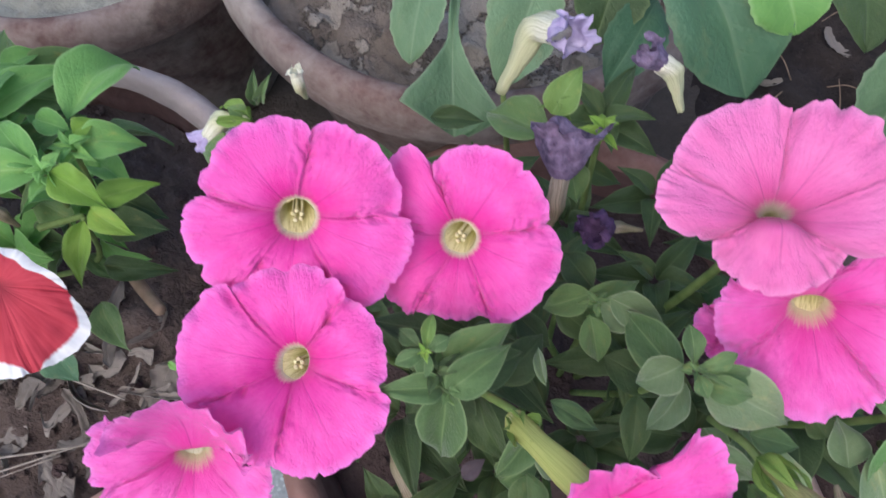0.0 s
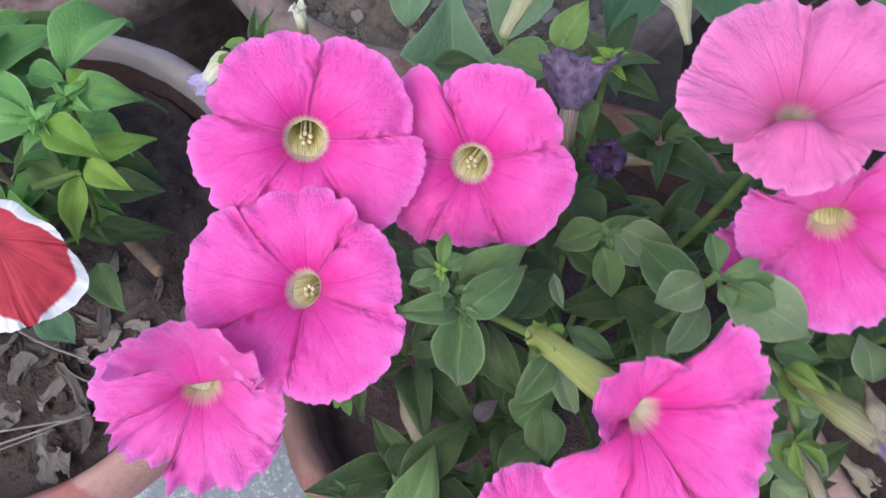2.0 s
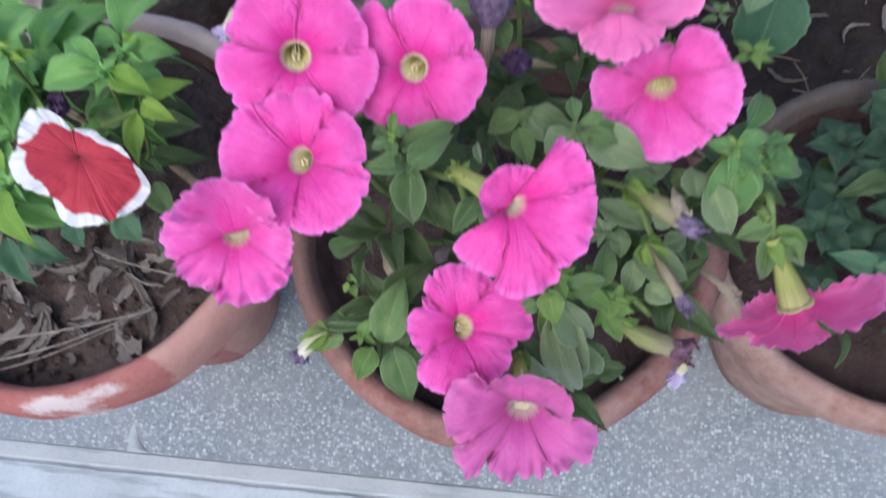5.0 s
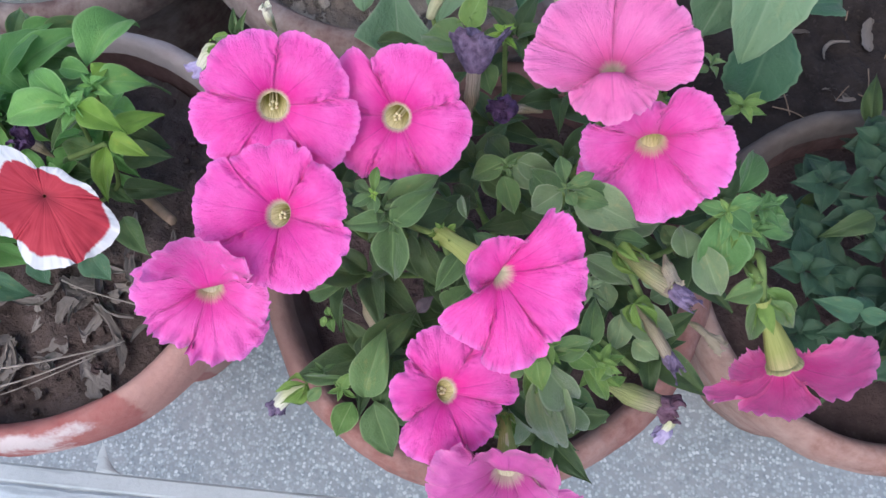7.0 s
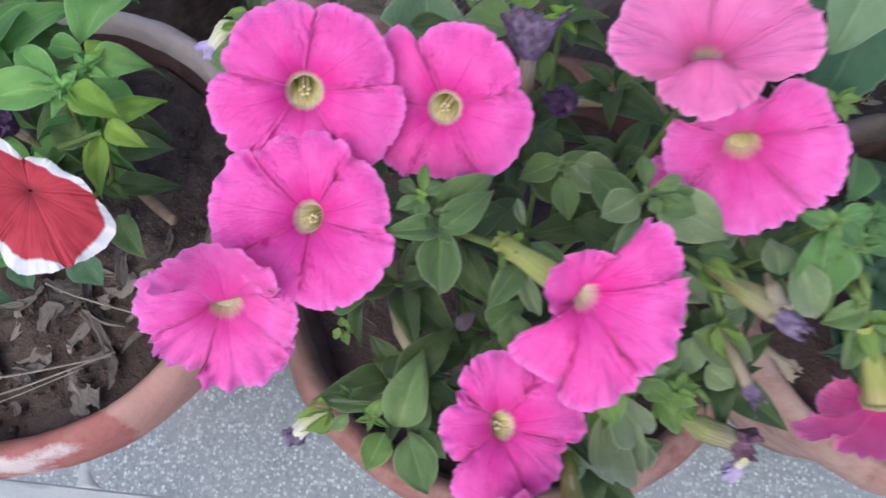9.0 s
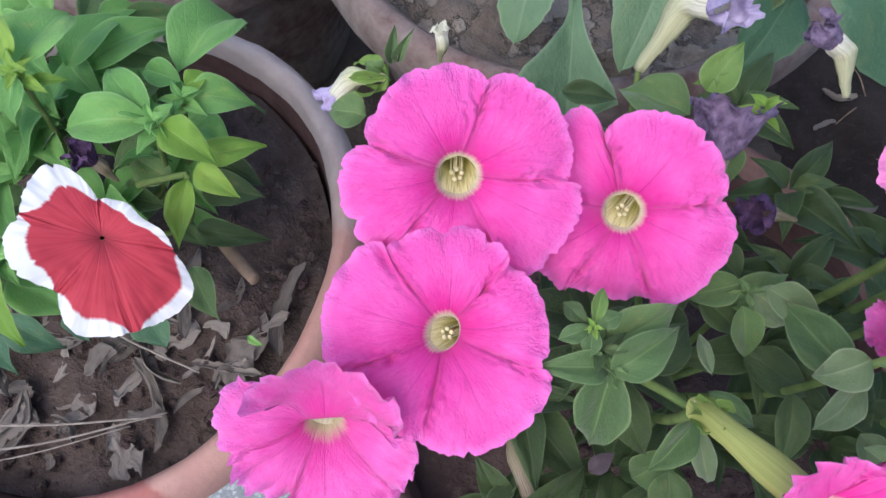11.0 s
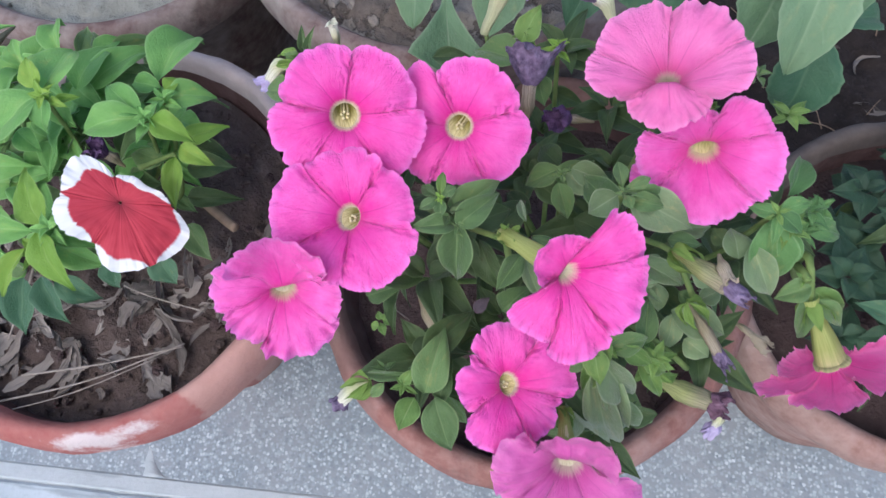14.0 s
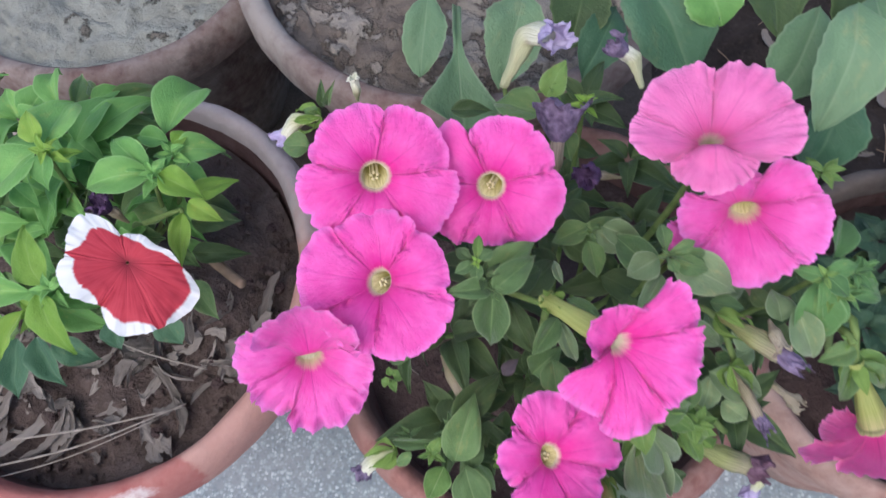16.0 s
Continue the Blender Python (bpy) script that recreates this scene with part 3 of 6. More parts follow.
            h += buckle * g**1.1 * (1.3 * noise.noise(q * 42 + Vector((ph[6], ph[7], 0))) + 0.45 * noise.noise(q * 130 + Vector((ph[8], 0, ph[9]))))
            # puckers gathered along the seams between the lobes
            gather = max(0.0, u - 0.45) / 0.55 * min(1.0, max(0.0, g - 0.25) * 3)
            h += crinkle * gather * (0.0022 * noise.noise((11 * cw + ph[11], 11 * sw, 5 * g)) + 0.0013 * noise.noise((7 * cw + ph[14], 7 * sw, 17 * g)) + 0.0012 * noise.noise(q * 300 + Vector((ph[12], 0, 0))))
            h += 0.00028 * g * noise.noise((34 * cw + ph[13], 34 * sw, 3.0 * g))
            if bulge and i == bulge[0]:
                h += bulge[1] * (1 - s * s) * math.exp(-((((d - r0) / r - 0.22) / 0.17) ** 2))
            # past the notch one lobe laps over the next
            free = min(1.0, max(0.0, (d - 0.97 * base) / (0.22 * base))) * u * u
            h += step * (1.0 if over > 0 else -0.5) * free
            # a fold runs beside the seam on the lobe that lies above
            if over > 0:
                h += pleat * math.exp(-(((1 - u - 0.13) / 0.055) ** 2)) * max(0.0, math.sin(math.pi * min(1.0, g * 1.25))) * (0.5 + noise.noise((2 * i + ph[15], 4 * g, 0.5)))
            px, py, fade = d * cw + lean[0] * deep, d * sw + lean[1] * deep, 1.0
            if hood:
                toward = math.cos(w - radians(hood[0]))
                arch = max(0.0, toward) ** 0.7 * math.exp(-(((d - r0) / 0.0055) ** 2))
                px -= hood[1] * arch * math.cos(radians(hood[0]))
                py -= hood[1] * arch * math.sin(radians(hood[0]))
                h += hood[2] * arch
                fade = (hood[3] if len(hood) > 3 else 0.55) * (6.0 ** max(0.0, toward + 0.35))
            verts.append((px, py, h))
            ray.append((cw, sw, d / r))
            mid.append(u)
            out_by.append((d - r0) * fade)
            white.append((margin[i] if margin else 2) + 0.42 * u**3)
    attrs = [("ray", "FLOAT_VECTOR", ray), ("lobe", "FLOAT", mid), ("far", "FLOAT", out_by)]
    if margin:
        attrs.append(("margin", "FLOAT", white))
    me = mesh_of("flower", verts, grid_faces(rows, cols, True), mat, attrs)
    ob = part("flower", me, plant, label)
    m = Matrix((x, y, n)).transposed().to_4x4()
    m.translation = local(plant, at)
    ob.matrix_basis = m
    inv = m.to_3x3().inverted()
    down = inv @ Vector(bend)
    skew = Vector((slant[0], slant[1], 0))
    mouth = Vector((lean[0] * well, lean[1] * well, -well + 0.0006))
    long = tube - well
    foot = mouth + Vector((0, 0, -long)) + skew * long * 0.8 + down * tube * 0.35
    trumpet = [mouth, mouth + long * 0.3 * (skew - Vector((0, 0, 1))), mouth + long * 0.62 * (0.95 * skew - Vector((0, 0, 1))) + down * tube * 0.08, foot]
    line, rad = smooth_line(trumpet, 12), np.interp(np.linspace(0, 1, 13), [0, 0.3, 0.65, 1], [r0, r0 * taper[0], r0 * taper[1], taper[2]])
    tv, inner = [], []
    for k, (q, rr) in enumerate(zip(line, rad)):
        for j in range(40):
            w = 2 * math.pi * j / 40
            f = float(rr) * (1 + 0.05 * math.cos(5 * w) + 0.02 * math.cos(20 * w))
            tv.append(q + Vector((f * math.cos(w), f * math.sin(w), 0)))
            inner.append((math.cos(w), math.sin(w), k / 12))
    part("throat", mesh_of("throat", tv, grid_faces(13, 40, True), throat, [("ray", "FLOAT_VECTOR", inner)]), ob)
    tv2, sides = [], 56
    top = max(2, max(k for k in range(rows) if (data[0][3] - r0) * k / (rows - 1) <= flare * slope))
    for k in range(top, -1, -2):
        for j in range(sides):
            v = verts[k * cols + j * cols // sides]
            tv2.append((v[0] * 1.03, v[1] * 1.03, v[2] - 0.0007 - 0.0006 * (top - k) / top))
    for k, q in enumerate(line):
        for j in range(sides):
            w = data[j * cols // sides][0]
            f = float(rad[k]) * (girth + (1.12 - girth) * (k / 12) ** 1.5 + 0.05 * min(1.0, k / 4) * math.cos(5 * w)) + 0.0004 * min(1.0, k / 2)
            tv2.append((q.x + f * math.cos(w), q.y + f * math.sin(w), q.z - 0.0014 * min(1.0, k / 3)))
    rounds = len(tv2) // sides
    bands = [(math.cos(data[j * cols // sides][0]), math.sin(data[j * cols // sides][0]), k / rounds) for k in range(rounds) for j in range(sides)]
    part("tube", mesh_of("tube", tv2, grid_faces(rounds, sides, True), TUBE, [("ray", "FLOAT_VECTOR", bands)]), ob)
    if stamens:
        for j in range(5):
            w = 2 * math.pi * (j + 0.3) / 5
            q = mouth + Vector((r0 * 0.27 * math.cos(w), r0 * 0.27 * math.sin(w), -0.001 - 0.0012 * (j % 3)))
            sm = tube_mesh("stamen", [mouth + 0.7 * long * (skew - Vector((0, 0, 1))), q + 0.005 * (skew - Vector((0, 0, 1))), q - Vector((0, 0, 0.001)), q + Vector((0, 0, 0.0004)), q + Vector((0, 0, 0.0012))],
                           (0.0004, 0.0004, 0.0004, 0.0010, 0.0005), ANTHER, 12, 7)
            part("stamen", sm, ob)
    for j in range(5):
        w = 2 * math.pi * j / 5 + 0.4
        out = Vector((math.cos(w), math.sin(w), 0.0))
        sp = blade_mesh("ovate", SEPAL, seed * 10 + j)
        so = part("sepal", sp, ob)
        yy = (out * calyx[2] + Vector((0, 0, 1))).normalized()
        xx = yy.cross(out).normalized()
        zz = xx.cross(yy)
        sm = Matrix((xx * calyx[0], yy * calyx[1], zz * calyx[1])).transposed().to_4x4()
        sm.translation = foot + out * 0.001
        so.matrix_basis = sm
    world_foot = Vector(at) + m.to_3x3() @ foot
    return ob, world_foot


def wilted(plant, foot, knee, tip, tube_r, mouth, skin=CREAM, rag=WILT, seed=1, length=0.016, calyx=True, label="", pleats=1.0, pinch=0.35):
    """A spent bloom: a limp tube with a shrivelled, crumpled limb at its end."""
    rng = random.Random(seed)
    a, b, c = (local(plant, p) for p in (foot, knee, tip))
    tm = tube_mesh("wilted_flower", [a, (a + b) / 2, b, c], (tube_r * 0.3, tube_r * 0.55, tube_r * 0.95, tube_r * 0.85), skin, 18, 14, 0.16)
    for v in tm.vertices:
        q = v.co * 210 + Vector((seed, 0, 0))
        v.co += 0.14 * tube_r * Vector((noise.noise(q), noise.noise(q + Vector((9, 0, 0))), noise.noise(q + Vector((0, 9, 0)))))
    ob = part("wilted_flower", tm, plant, label)
    d = (c - b).normalized()
    x = d.cross(Vector((0.2, 0.3, 0.9))).normalized()
    y = d.cross(x)
    verts, rows, cols = [], 14, 56
    ph = [rng.uniform(0, 6.28) for _ in range(6)]
    for i in range(rows):
        g = i / (rows - 1)
        for j in range(cols):
            w = 2 * math.pi * j / cols
            ring = Vector((math.cos(w), math.sin(w), 0.0))
            pleat = 1 + pleats * g * (0.20 * math.sin(5 * w + ph[0]) + 0.75 * noise.noise(ring * 1.9 + Vector((ph[4], ph[5], 2.2 * g))) + 0.35 * noise.noise(ring * 5 + Vector((ph[1], 0, 4 * g))))
            r = (tube_r * 0.85 + (mouth - tube_r * 0.85) * g**0.8 * (1 - pinch * g * g)) * pleat
            h = length * (g + pleats * g * (0.55 * noise.noise(ring * 1.6 + Vector((0, ph[2], g))) + 0.30 * noise.noise(ring * 4 + Vector((ph[3], 0, 2 * g)))) - 0.55 * pleats * max(0.0, g - 0.75))
            q = c + d * (h - 0.001) + x * r * math.cos(w) + y * r * math.sin(w)
            p = q * 190 + Vector((0, 0, seed))
            verts.append(q + 0.0022 * g * Vector((noise.noise(p), noise.noise(p + Vector((7, 0, 0))), noise.noise(p + Vector((0, 7, 0))))))
    part("shrivelled_limb", mesh_of("shrivelled_limb", verts, grid_faces(rows, cols, True), rag), ob)
    if calyx:
        back = (b - a).normalized()
        s1 = back.cross(Vector((0.1, 0.2, 1))).normalized()
        s2 = back.cross(s1)
        for j in range(5):
            w = 2 * math.pi * j / 5
            out = s1 * math.cos(w) + s2 * math.sin(w)
            yy = (back + 0.45 * out).normalized()
            xx = yy.cross(out).normalized()
            so = part("sepal", blade_mesh("lance", SEPAL, seed * 10 + j), ob)
            sm = Matrix((xx * 0.0055, yy * 0.020, xx.cross(yy) * 0.020)).transposed().to_4x4()
            sm.translation = a - back * 0.002
            so.matrix_basis = sm
    return ob


# ---- pots and soil ----
def pot(at, r, height, mat, label, lip=0.010, collar=0.05, base=0.66, belly=0.86, group="clay pots", seed=1):
    """A thrown clay pot: a tapered wall, a thick rolled collar and a hollow inside."""
    rng = random.Random(seed)
    ro, ri = r + lip, r - lip
    prof = [(0.0, 0.0), (base * r * 0.9, 0.0), (base * r, 0.006), (base * r + 0.012, height * 0.25), (r * belly, height * 0.55), (r * (0.3 + 0.74 * belly), height - collar - 0.035),
            (r * (0.5 + 0.56 * belly), height - collar - 0.006), (ro - 0.002, height - collar + 0.004), (ro + 0.001, height - collar + 0.016), (ro + 0.001, height - 0.016), (ro - 0.003, height - 0.006),
            (ro - 0.008, height - 0.0008), (ri + 0.006, height), (ri + 0.001, height - 0.005), (ri - 0.002, height - 0.016), (ri - 0.006, height - 0.05), (ri * belly, height * 0.5), (ri * base * 0.85, 0.03), (0.0, 0.025)]
    n, rings = 96, []
    ph = [rng.uniform(0, 6) for _ in range(4)]
    for k, (pr, pz) in enumerate(prof):
        ring = []
        for j in range(n):
            w = 2 * math.pi * j / n
            wob = 0.0022 * math.sin(2 * w + ph[0]) + 0.0013 * math.sin(3 * w + ph[1]) + 0.0006 * math.sin(11 * w + ph[2] + k)
            chip = 0.0011 * noise.noise((9 * math.cos(w) + seed, 9 * math.sin(w), 0.7 * k)) * (1 if pz > height * 0.8 else 0.4)
            q = max(pr + (wob + chip) * (pr > 0.01), 0.0004)
            ring.append((q * math.cos(w), q * math.sin(w), pz + (0.0015 * math.sin(2 * w + ph[3]) + chip if pz > height * 0.6 else 0)))
        rings.append(ring)
    ob = moved(tagged(new("clay_pot"), label, "pot", group), at)
    for name, some in (("body", rings[:8]), ("rim", rings[7:15]), ("inner_wall", rings[14:])):
        part(name, mesh_of(name, [v for ring in some for v in ring], grid_faces(len(some), n, True), CLAY_INNER if name == "inner_wall" else mat), ob)
    return ob


def soil(at, r, mat, label, rough=0.006, scale=22.0, hump=0.01, seed=1, name="potting_soil", kind="stuff", plates=0.0):
    verts, rows, cols = [], (90 if plates else 46), (230 if plates else 110)
    for i in range(rows):
        d = r * (i / (rows - 1))
        for j in range(cols):
            w = 2 * math.pi * j / cols
            p = Vector((d * math.cos(w), d * math.sin(w), 0))
            h = hump * (1 - (d / r) ** 2) + rough * noise.noise(p * scale + Vector((seed, 0, 0))) + 0.5 * rough * noise.noise(p * scale * 2.7 + Vector((0, seed, 0)))
            h += 0.28 * rough * noise.noise(p * scale * 7.0) + 0.0016 * noise.noise(p * 420)
            if plates:
                q = p * 15 + 0.8 * Vector((noise.noise(p * 13), noise.noise(p * 13 + Vector((5, 0, 0))), seed))
                near = noise.voronoi(q)[0]
                lift = 0.5 + 0.5 * noise.noise(p * 8 + Vector((seed, 3, 0)))
                h += plates * lift * (min(1.0, (near[1] - near[0]) / 0.13) - 0.5) + 0.5 * plates * noise.noise(p * 60)
            verts.append((p.x, p.y, h))
    return moved(tagged(new(name, mesh_of(name, verts, grid_faces(rows, cols, True), mat)), label, "soil", "", kind), at)


def slab(name, x0, x1, y0, y1, z0, z1, mat, bevel=0.008, kind="structure", label="", category=""):
    bm = bmesh.new()
    bmesh.ops.create_cube(bm, size=1)
    for v in bm.verts:
        v.co = Vector((x0 if v.co.x < 0 else x1, y0 if v.co.y < 0 else y1, z0 if v.co.z < 0 else z1))
    bmesh.ops.bevel(bm, geom=bm.edges[:], offset=bevel, segments=3, affect="EDGES", profile=0.5)
    me = bpy.data.meshes.new(name)
    bm.to_mesh(me)
    bm.free()
    me.materials.append(mat)
    return tagged(new(name, me), label, category, "", kind)


def strip(name, y0, y1, top, mat, label, wear, seed, back=False):
    """A long cast course with one crumbling edge: the front one, or the back one."""
    n, verts = 900, []
    for j in range(n + 1):
        x = -2.5 + 5.0 * j / n
        eat = wear * (0.5 + 0.5 * noise.noise((9 * x, seed, 0)) + 0.5 * noise.noise((37 * x, seed, 3)) + 0.3 * noise.noise((120 * x, seed, 7))) + 2.2 * wear * max(0.0, noise.noise((14 * x, seed, 5)) - 0.25)
        a, b = (y0, y1 - eat) if back else (y0 + 0.4 * eat, y1)
        sag = 0.0012 * noise.noise((6 * x, seed, 9))
        verts += [(x, a, -0.16), (x, a, top - 0.002), (x, a + 0.002, top), (x, b - 0.0025, top), (x, b, top - 0.002 + 0.3 * sag), (x, b, -0.16)]
    me = mesh_of(name, verts, grid_faces(n + 1, 6), mat)
    me.polygons.foreach_set("use_smooth", [False] * len(me.polygons))
    return tagged(new(name, me), label, "step", "", "structure")


def dead_leaf(at, size, turn, seed, wide=0.45, curl=0.5, mat=DEAD):
    """A dry, crumpled brown leaf lying on the soil."""
    rng = random.Random(seed)
    rows, cols, verts, uv = 16, 10, [], []
    ph, c2 = rng.uniform(0, 60), curl * rng.uniform(0.6, 1.3)
    bow, tw = rng.uniform(-1.0, 1.0), rng.uniform(-1.2, 1.2)
    for i in range(rows):
        v = i / (rows - 1)
        mid = bow * (v - 0.5) ** 2
        for j in range(cols):
            u = 2 * j / (cols - 1) - 1
            hw = wide * 0.5 * (min(1.0, 2.2 * math.sin(math.pi * v**0.85) ** 0.8) * (1 + 0.7 * noise.noise((3.2 * v + ph, 0.9 * (1 if u > 0 else -1), 0.3)) + 0.35 * noise.noise((11 * v + ph, 2.0 * (1 if u > 0 else -1), 4.3)))) + 0.012
            a = c2 * u * 1.6 + tw * (v - 0.5)
            x = hw * math.sin(a) / max(c2 * 1.6, 0.3)
            z = hw * (1 - math.cos(a)) * 0.8 + 0.12 * c2 * (2 * v - 1) ** 2 + 0.16 * wide * noise.noise((5 * v + ph, 2.6 * u, seed)) + 0.05 * noise.noise((13 * v, 6 * u + ph, seed))
            verts.append((size * (x + mid), size * (v - 0.5) * (1 - 0.12 * c2), size * max(z, -0.02) + 0.002))
            uv.append((u, v, 0))
    me = mesh_of("dead_leaf", verts, grid_faces(rows, cols), mat, [("blade", "FLOAT_VECTOR", uv)])
    ob = tagged(new("dead_leaf", me), "dry crumpled brown leaf lying on the potting soil", "dead leaf", "dead leaves on soil")
    ob.matrix_basis = pose(*at, rng.uniform(-14, 14), rng.uniform(-14, 14), turn)
    return ob


def crumbs(at, r, count, seed, mat, label, low=0.0012, high=0.0048, lift=0.012, hump=0.012):
    """Loose crumbs of soil strewn over the surface."""
    rng = random.Random(seed)
    verts, faces = [], []
    for i in range(count):
        a, d = rng.uniform(0, 6.28), r * math.sqrt(rng.random())
        s = low + (high - low) * rng.random() ** 2.5
        c = Vector((d * math.cos(a), d * math.sin(a), lift + hump * (1 - (d / r) ** 2) - 0.3 * s + rng.uniform(-0.003, 0.002)))
        base = len(verts)
        for k in range(4):
            e = (-0.8, -0.3, 0.4, 0.85)[k] * s
            q = math.sqrt(max(s * s - e * e, 0.0))
            for j in range(6):
                w = j * math.pi / 3 + 0.5 * k
                u = q * rng.uniform(0.65, 1.2)
                verts.append(c + Vector((u * math.cos(w), u * math.sin(w), e * rng.uniform(0.7, 1.1))))
        faces += [tuple(base + v for v in f) for f in grid_faces(4, 6, True)] + [tuple(range(base + 18, base + 24)), tuple(range(base, base + 6))[::-1]]
    me = mesh_of("soil_crumbs", verts, faces, mat)
    me.polygons.foreach_set("use_smooth", [False] * len(me.polygons))
    return moved(tagged(new("soil_crumbs", me), label, "soil", "", "stuff"), at)


def clod(at, size, seed, mat=SOIL, label="small crumbly clod of dark potting soil", group="soil clods"):
    bm = bmesh.new()
    bmesh.ops.create_icosphere(bm, subdivisions=2, radius=size)
    for v in bm.verts:
        v.co *= 1 + 0.5 * noise.noise(v.co / size * 1.3 + Vector((seed, 2 * seed, 0)))
        v.co.z *= 0.7
    me = bpy.data.meshes.new("soil_clod")
    bm.to_mesh(me)
    bm.free()
    me.materials.append(mat)
    return moved(tagged(new("soil_clod", me), label, "clod", group), at)


# ---- ground ----
slab("terrace", -2.5, 2.5, -0.178, 0.20, -0.16, 0.0, TERRAZZO, 0.0001, label="worn grey terrazzo terrace floor", category="floor")
strip("step_nosing", -0.1985, -0.1781, 0.0004, CEMENT, "pale cement nosing along the terrace edge", 0.0016, 3.0)
strip("lower_step", -0.75, -0.1995, -0.0010, WHITE_CEMENT, "whitewashed cement step, stained and cracked", 0.0026, 11.0, True)
slab("step_core", -2.5, 2.5, -0.23, -0.1795, -0.16, -0.0045, CEMENT, 0.0004, label="rough cement core below the nosing", category="step")
# added dark slab that stands in for shadow between the back pots
slab("planting_bed", -2.5, 2.5, 0.201, 2.6, -0.16, -0.03, EARTH, 0.004, label="dark earth added behind the pots for the shaded gaps", category="bed")
slab("ground", -60, 60, -60, 60, -0.4, -0.17, EARTH, 0.01, label="packed earth ground", category="ground")

# ---- pots ----
pot_front_left = pot((-0.366, 0.005, 0), 0.1784, 0.355, CLAY_RED, "red terracotta pot with a splash of white paint", 0.0095, 0.056, base=0.42, belly=0.70)
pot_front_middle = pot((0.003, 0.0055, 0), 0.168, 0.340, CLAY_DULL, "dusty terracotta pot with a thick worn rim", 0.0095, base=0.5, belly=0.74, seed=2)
pot_front_right = pot((0.322, 0.022, 0), 0.146, 0.300, CLAY_SHADED_BACK, "brown terracotta pot with a chipped rim", 0.0095, seed=3)
pot_back_middle = pot((-0.0888, 0.371, -0.03), 0.2083, 0.415, CLAY_OLD, "old lime-crusted terracotta pot of dried mud", 0.011, seed=4)
pot_back_left = pot((-0.5015, 0.446, -0.03), 0.2057, 0.330, CLAY_OLD, "old grey-crusted clay pot of cracked mud", 0.011, seed=5)
soil((-0.366, 0.005, 0.312), 0.163, SOIL_DRY, "dark crumbly soil strewn with dead leaves", 0.011, 26, 0.012, 1)
soil((0.003, 0.0055, 0.285), 0.157, SOIL, "dark damp soil below the petunia stems", 0.006, 24, 0.012, 2)
soil((0.322, 0.022, 0.262), 0.136, SOIL, "dark damp soil in the brown pot", 0.006, 24, 0.01, 3)
soil((-0.0888, 0.371, 0.350), 0.196, MUD_BROWN, "crusted grey-brown dried mud", 0.010, 18, 0.012, 4, plates=0.012)
soil((-0.5015, 0.446, 0.283), 0.194, MUD, "cracked pale grey dried mud", 0.007, 14, 0.008, 5, plates=0.009)
soil((0.42, 0.48, -0.029), 0.27, SOIL_SHADED, "garden soil darkened for shade, littered with twigs", 0.014, 16, 0.02, 6)

# ---- plants ----
red_petunia = thing("petunia_plant", (-0.366, 0.005, 0.32), "bushy green petunia with one red and white bloom", "plant")
pink_petunia = thing("petunia_plant", (0, 0, 0.29), "petunia crowded with hot pink blooms and spent flowers", "plant")
leafy_petunia = thing("petunia_plant", (0.322, 0.022, 0.27), "dense dark green petunia with one trumpet bloom", "plant")
broad_plant = thing("broad_leaved_plant", (-0.0888, 0.371, 0.355), "tall plant with large grey-green toothed leaves", "plant")

a, foot_a = flower(pink_petunia, (-0.0938, -0.0141, 0.5843), (0.272, -0.577, 0.770), [(-67, 0.0369, -26, 0.0445, 0.02, 1), (-3, 0.0351, 32, 0.0406, 0.05, -1), (74, 0.0283, 121, 0.0388, 0.04, 1), (160, 0.0286, 188, 0.0414, 0.03, -1), (226, 0.0363, 259, 0.0340, 0, -1)], seed=1, lean=(0.0, -0.10), slant=(0.1, 0.8), r0=0.0066, well=0.009, slope=0.0045, bites=((203, 0.07, 3), (140, 0.04, 5)), label="wide open hot pink bloom with a yellow throat")
b, foot_b = flower(pink_petunia, (-0.0353, -0.0052, 0.5626), (0.009, -0.582, 0.813), [(-71, 0.0316, -21, 0.0397, 0.04, 1), (9, 0.0294, 56, 0.0386, 0.02, 1), (108, 0.0230, 117, 0.0413, 0.05, -1), (167, 0.0267, 209, 0.0375, 0, 1), (236, 0.0352, 264, 0.0324, 0, 1)], seed=2, lean=(-0.10, -0.05), slant=(0.6, 0.7), r0=0.0062, slope=0.005, bites=((-33, 0.05, 4),))
c, foot_c = flower(pink_petunia, (-0.0875, -0.0635, 0.5620), (0.084, -0.291, 0.953), [(-100, 0.0289, -62, 0.0408, 0.04, 1), (-17, 0.0297, 13, 0.0347, 0.02, -1), (56, 0.0247, 91, 0.0381, 0.03, 1), (131, 0.0337, 168, 0.0439, 0, 1), (203, 0.0341, 239, 0.0384, 0, -1)], cone=0.2, reflex=0.12, seed=3, lean=(-0.05, 0.10), slant=(1.0, 0.45), slope=0.005, bites=((97, 0.07, 3),), lap=0.35, round_off=0.6, step=0.004, hood=(-20, 0.0020, 0.0008, 0.8), pleat=0.0012)
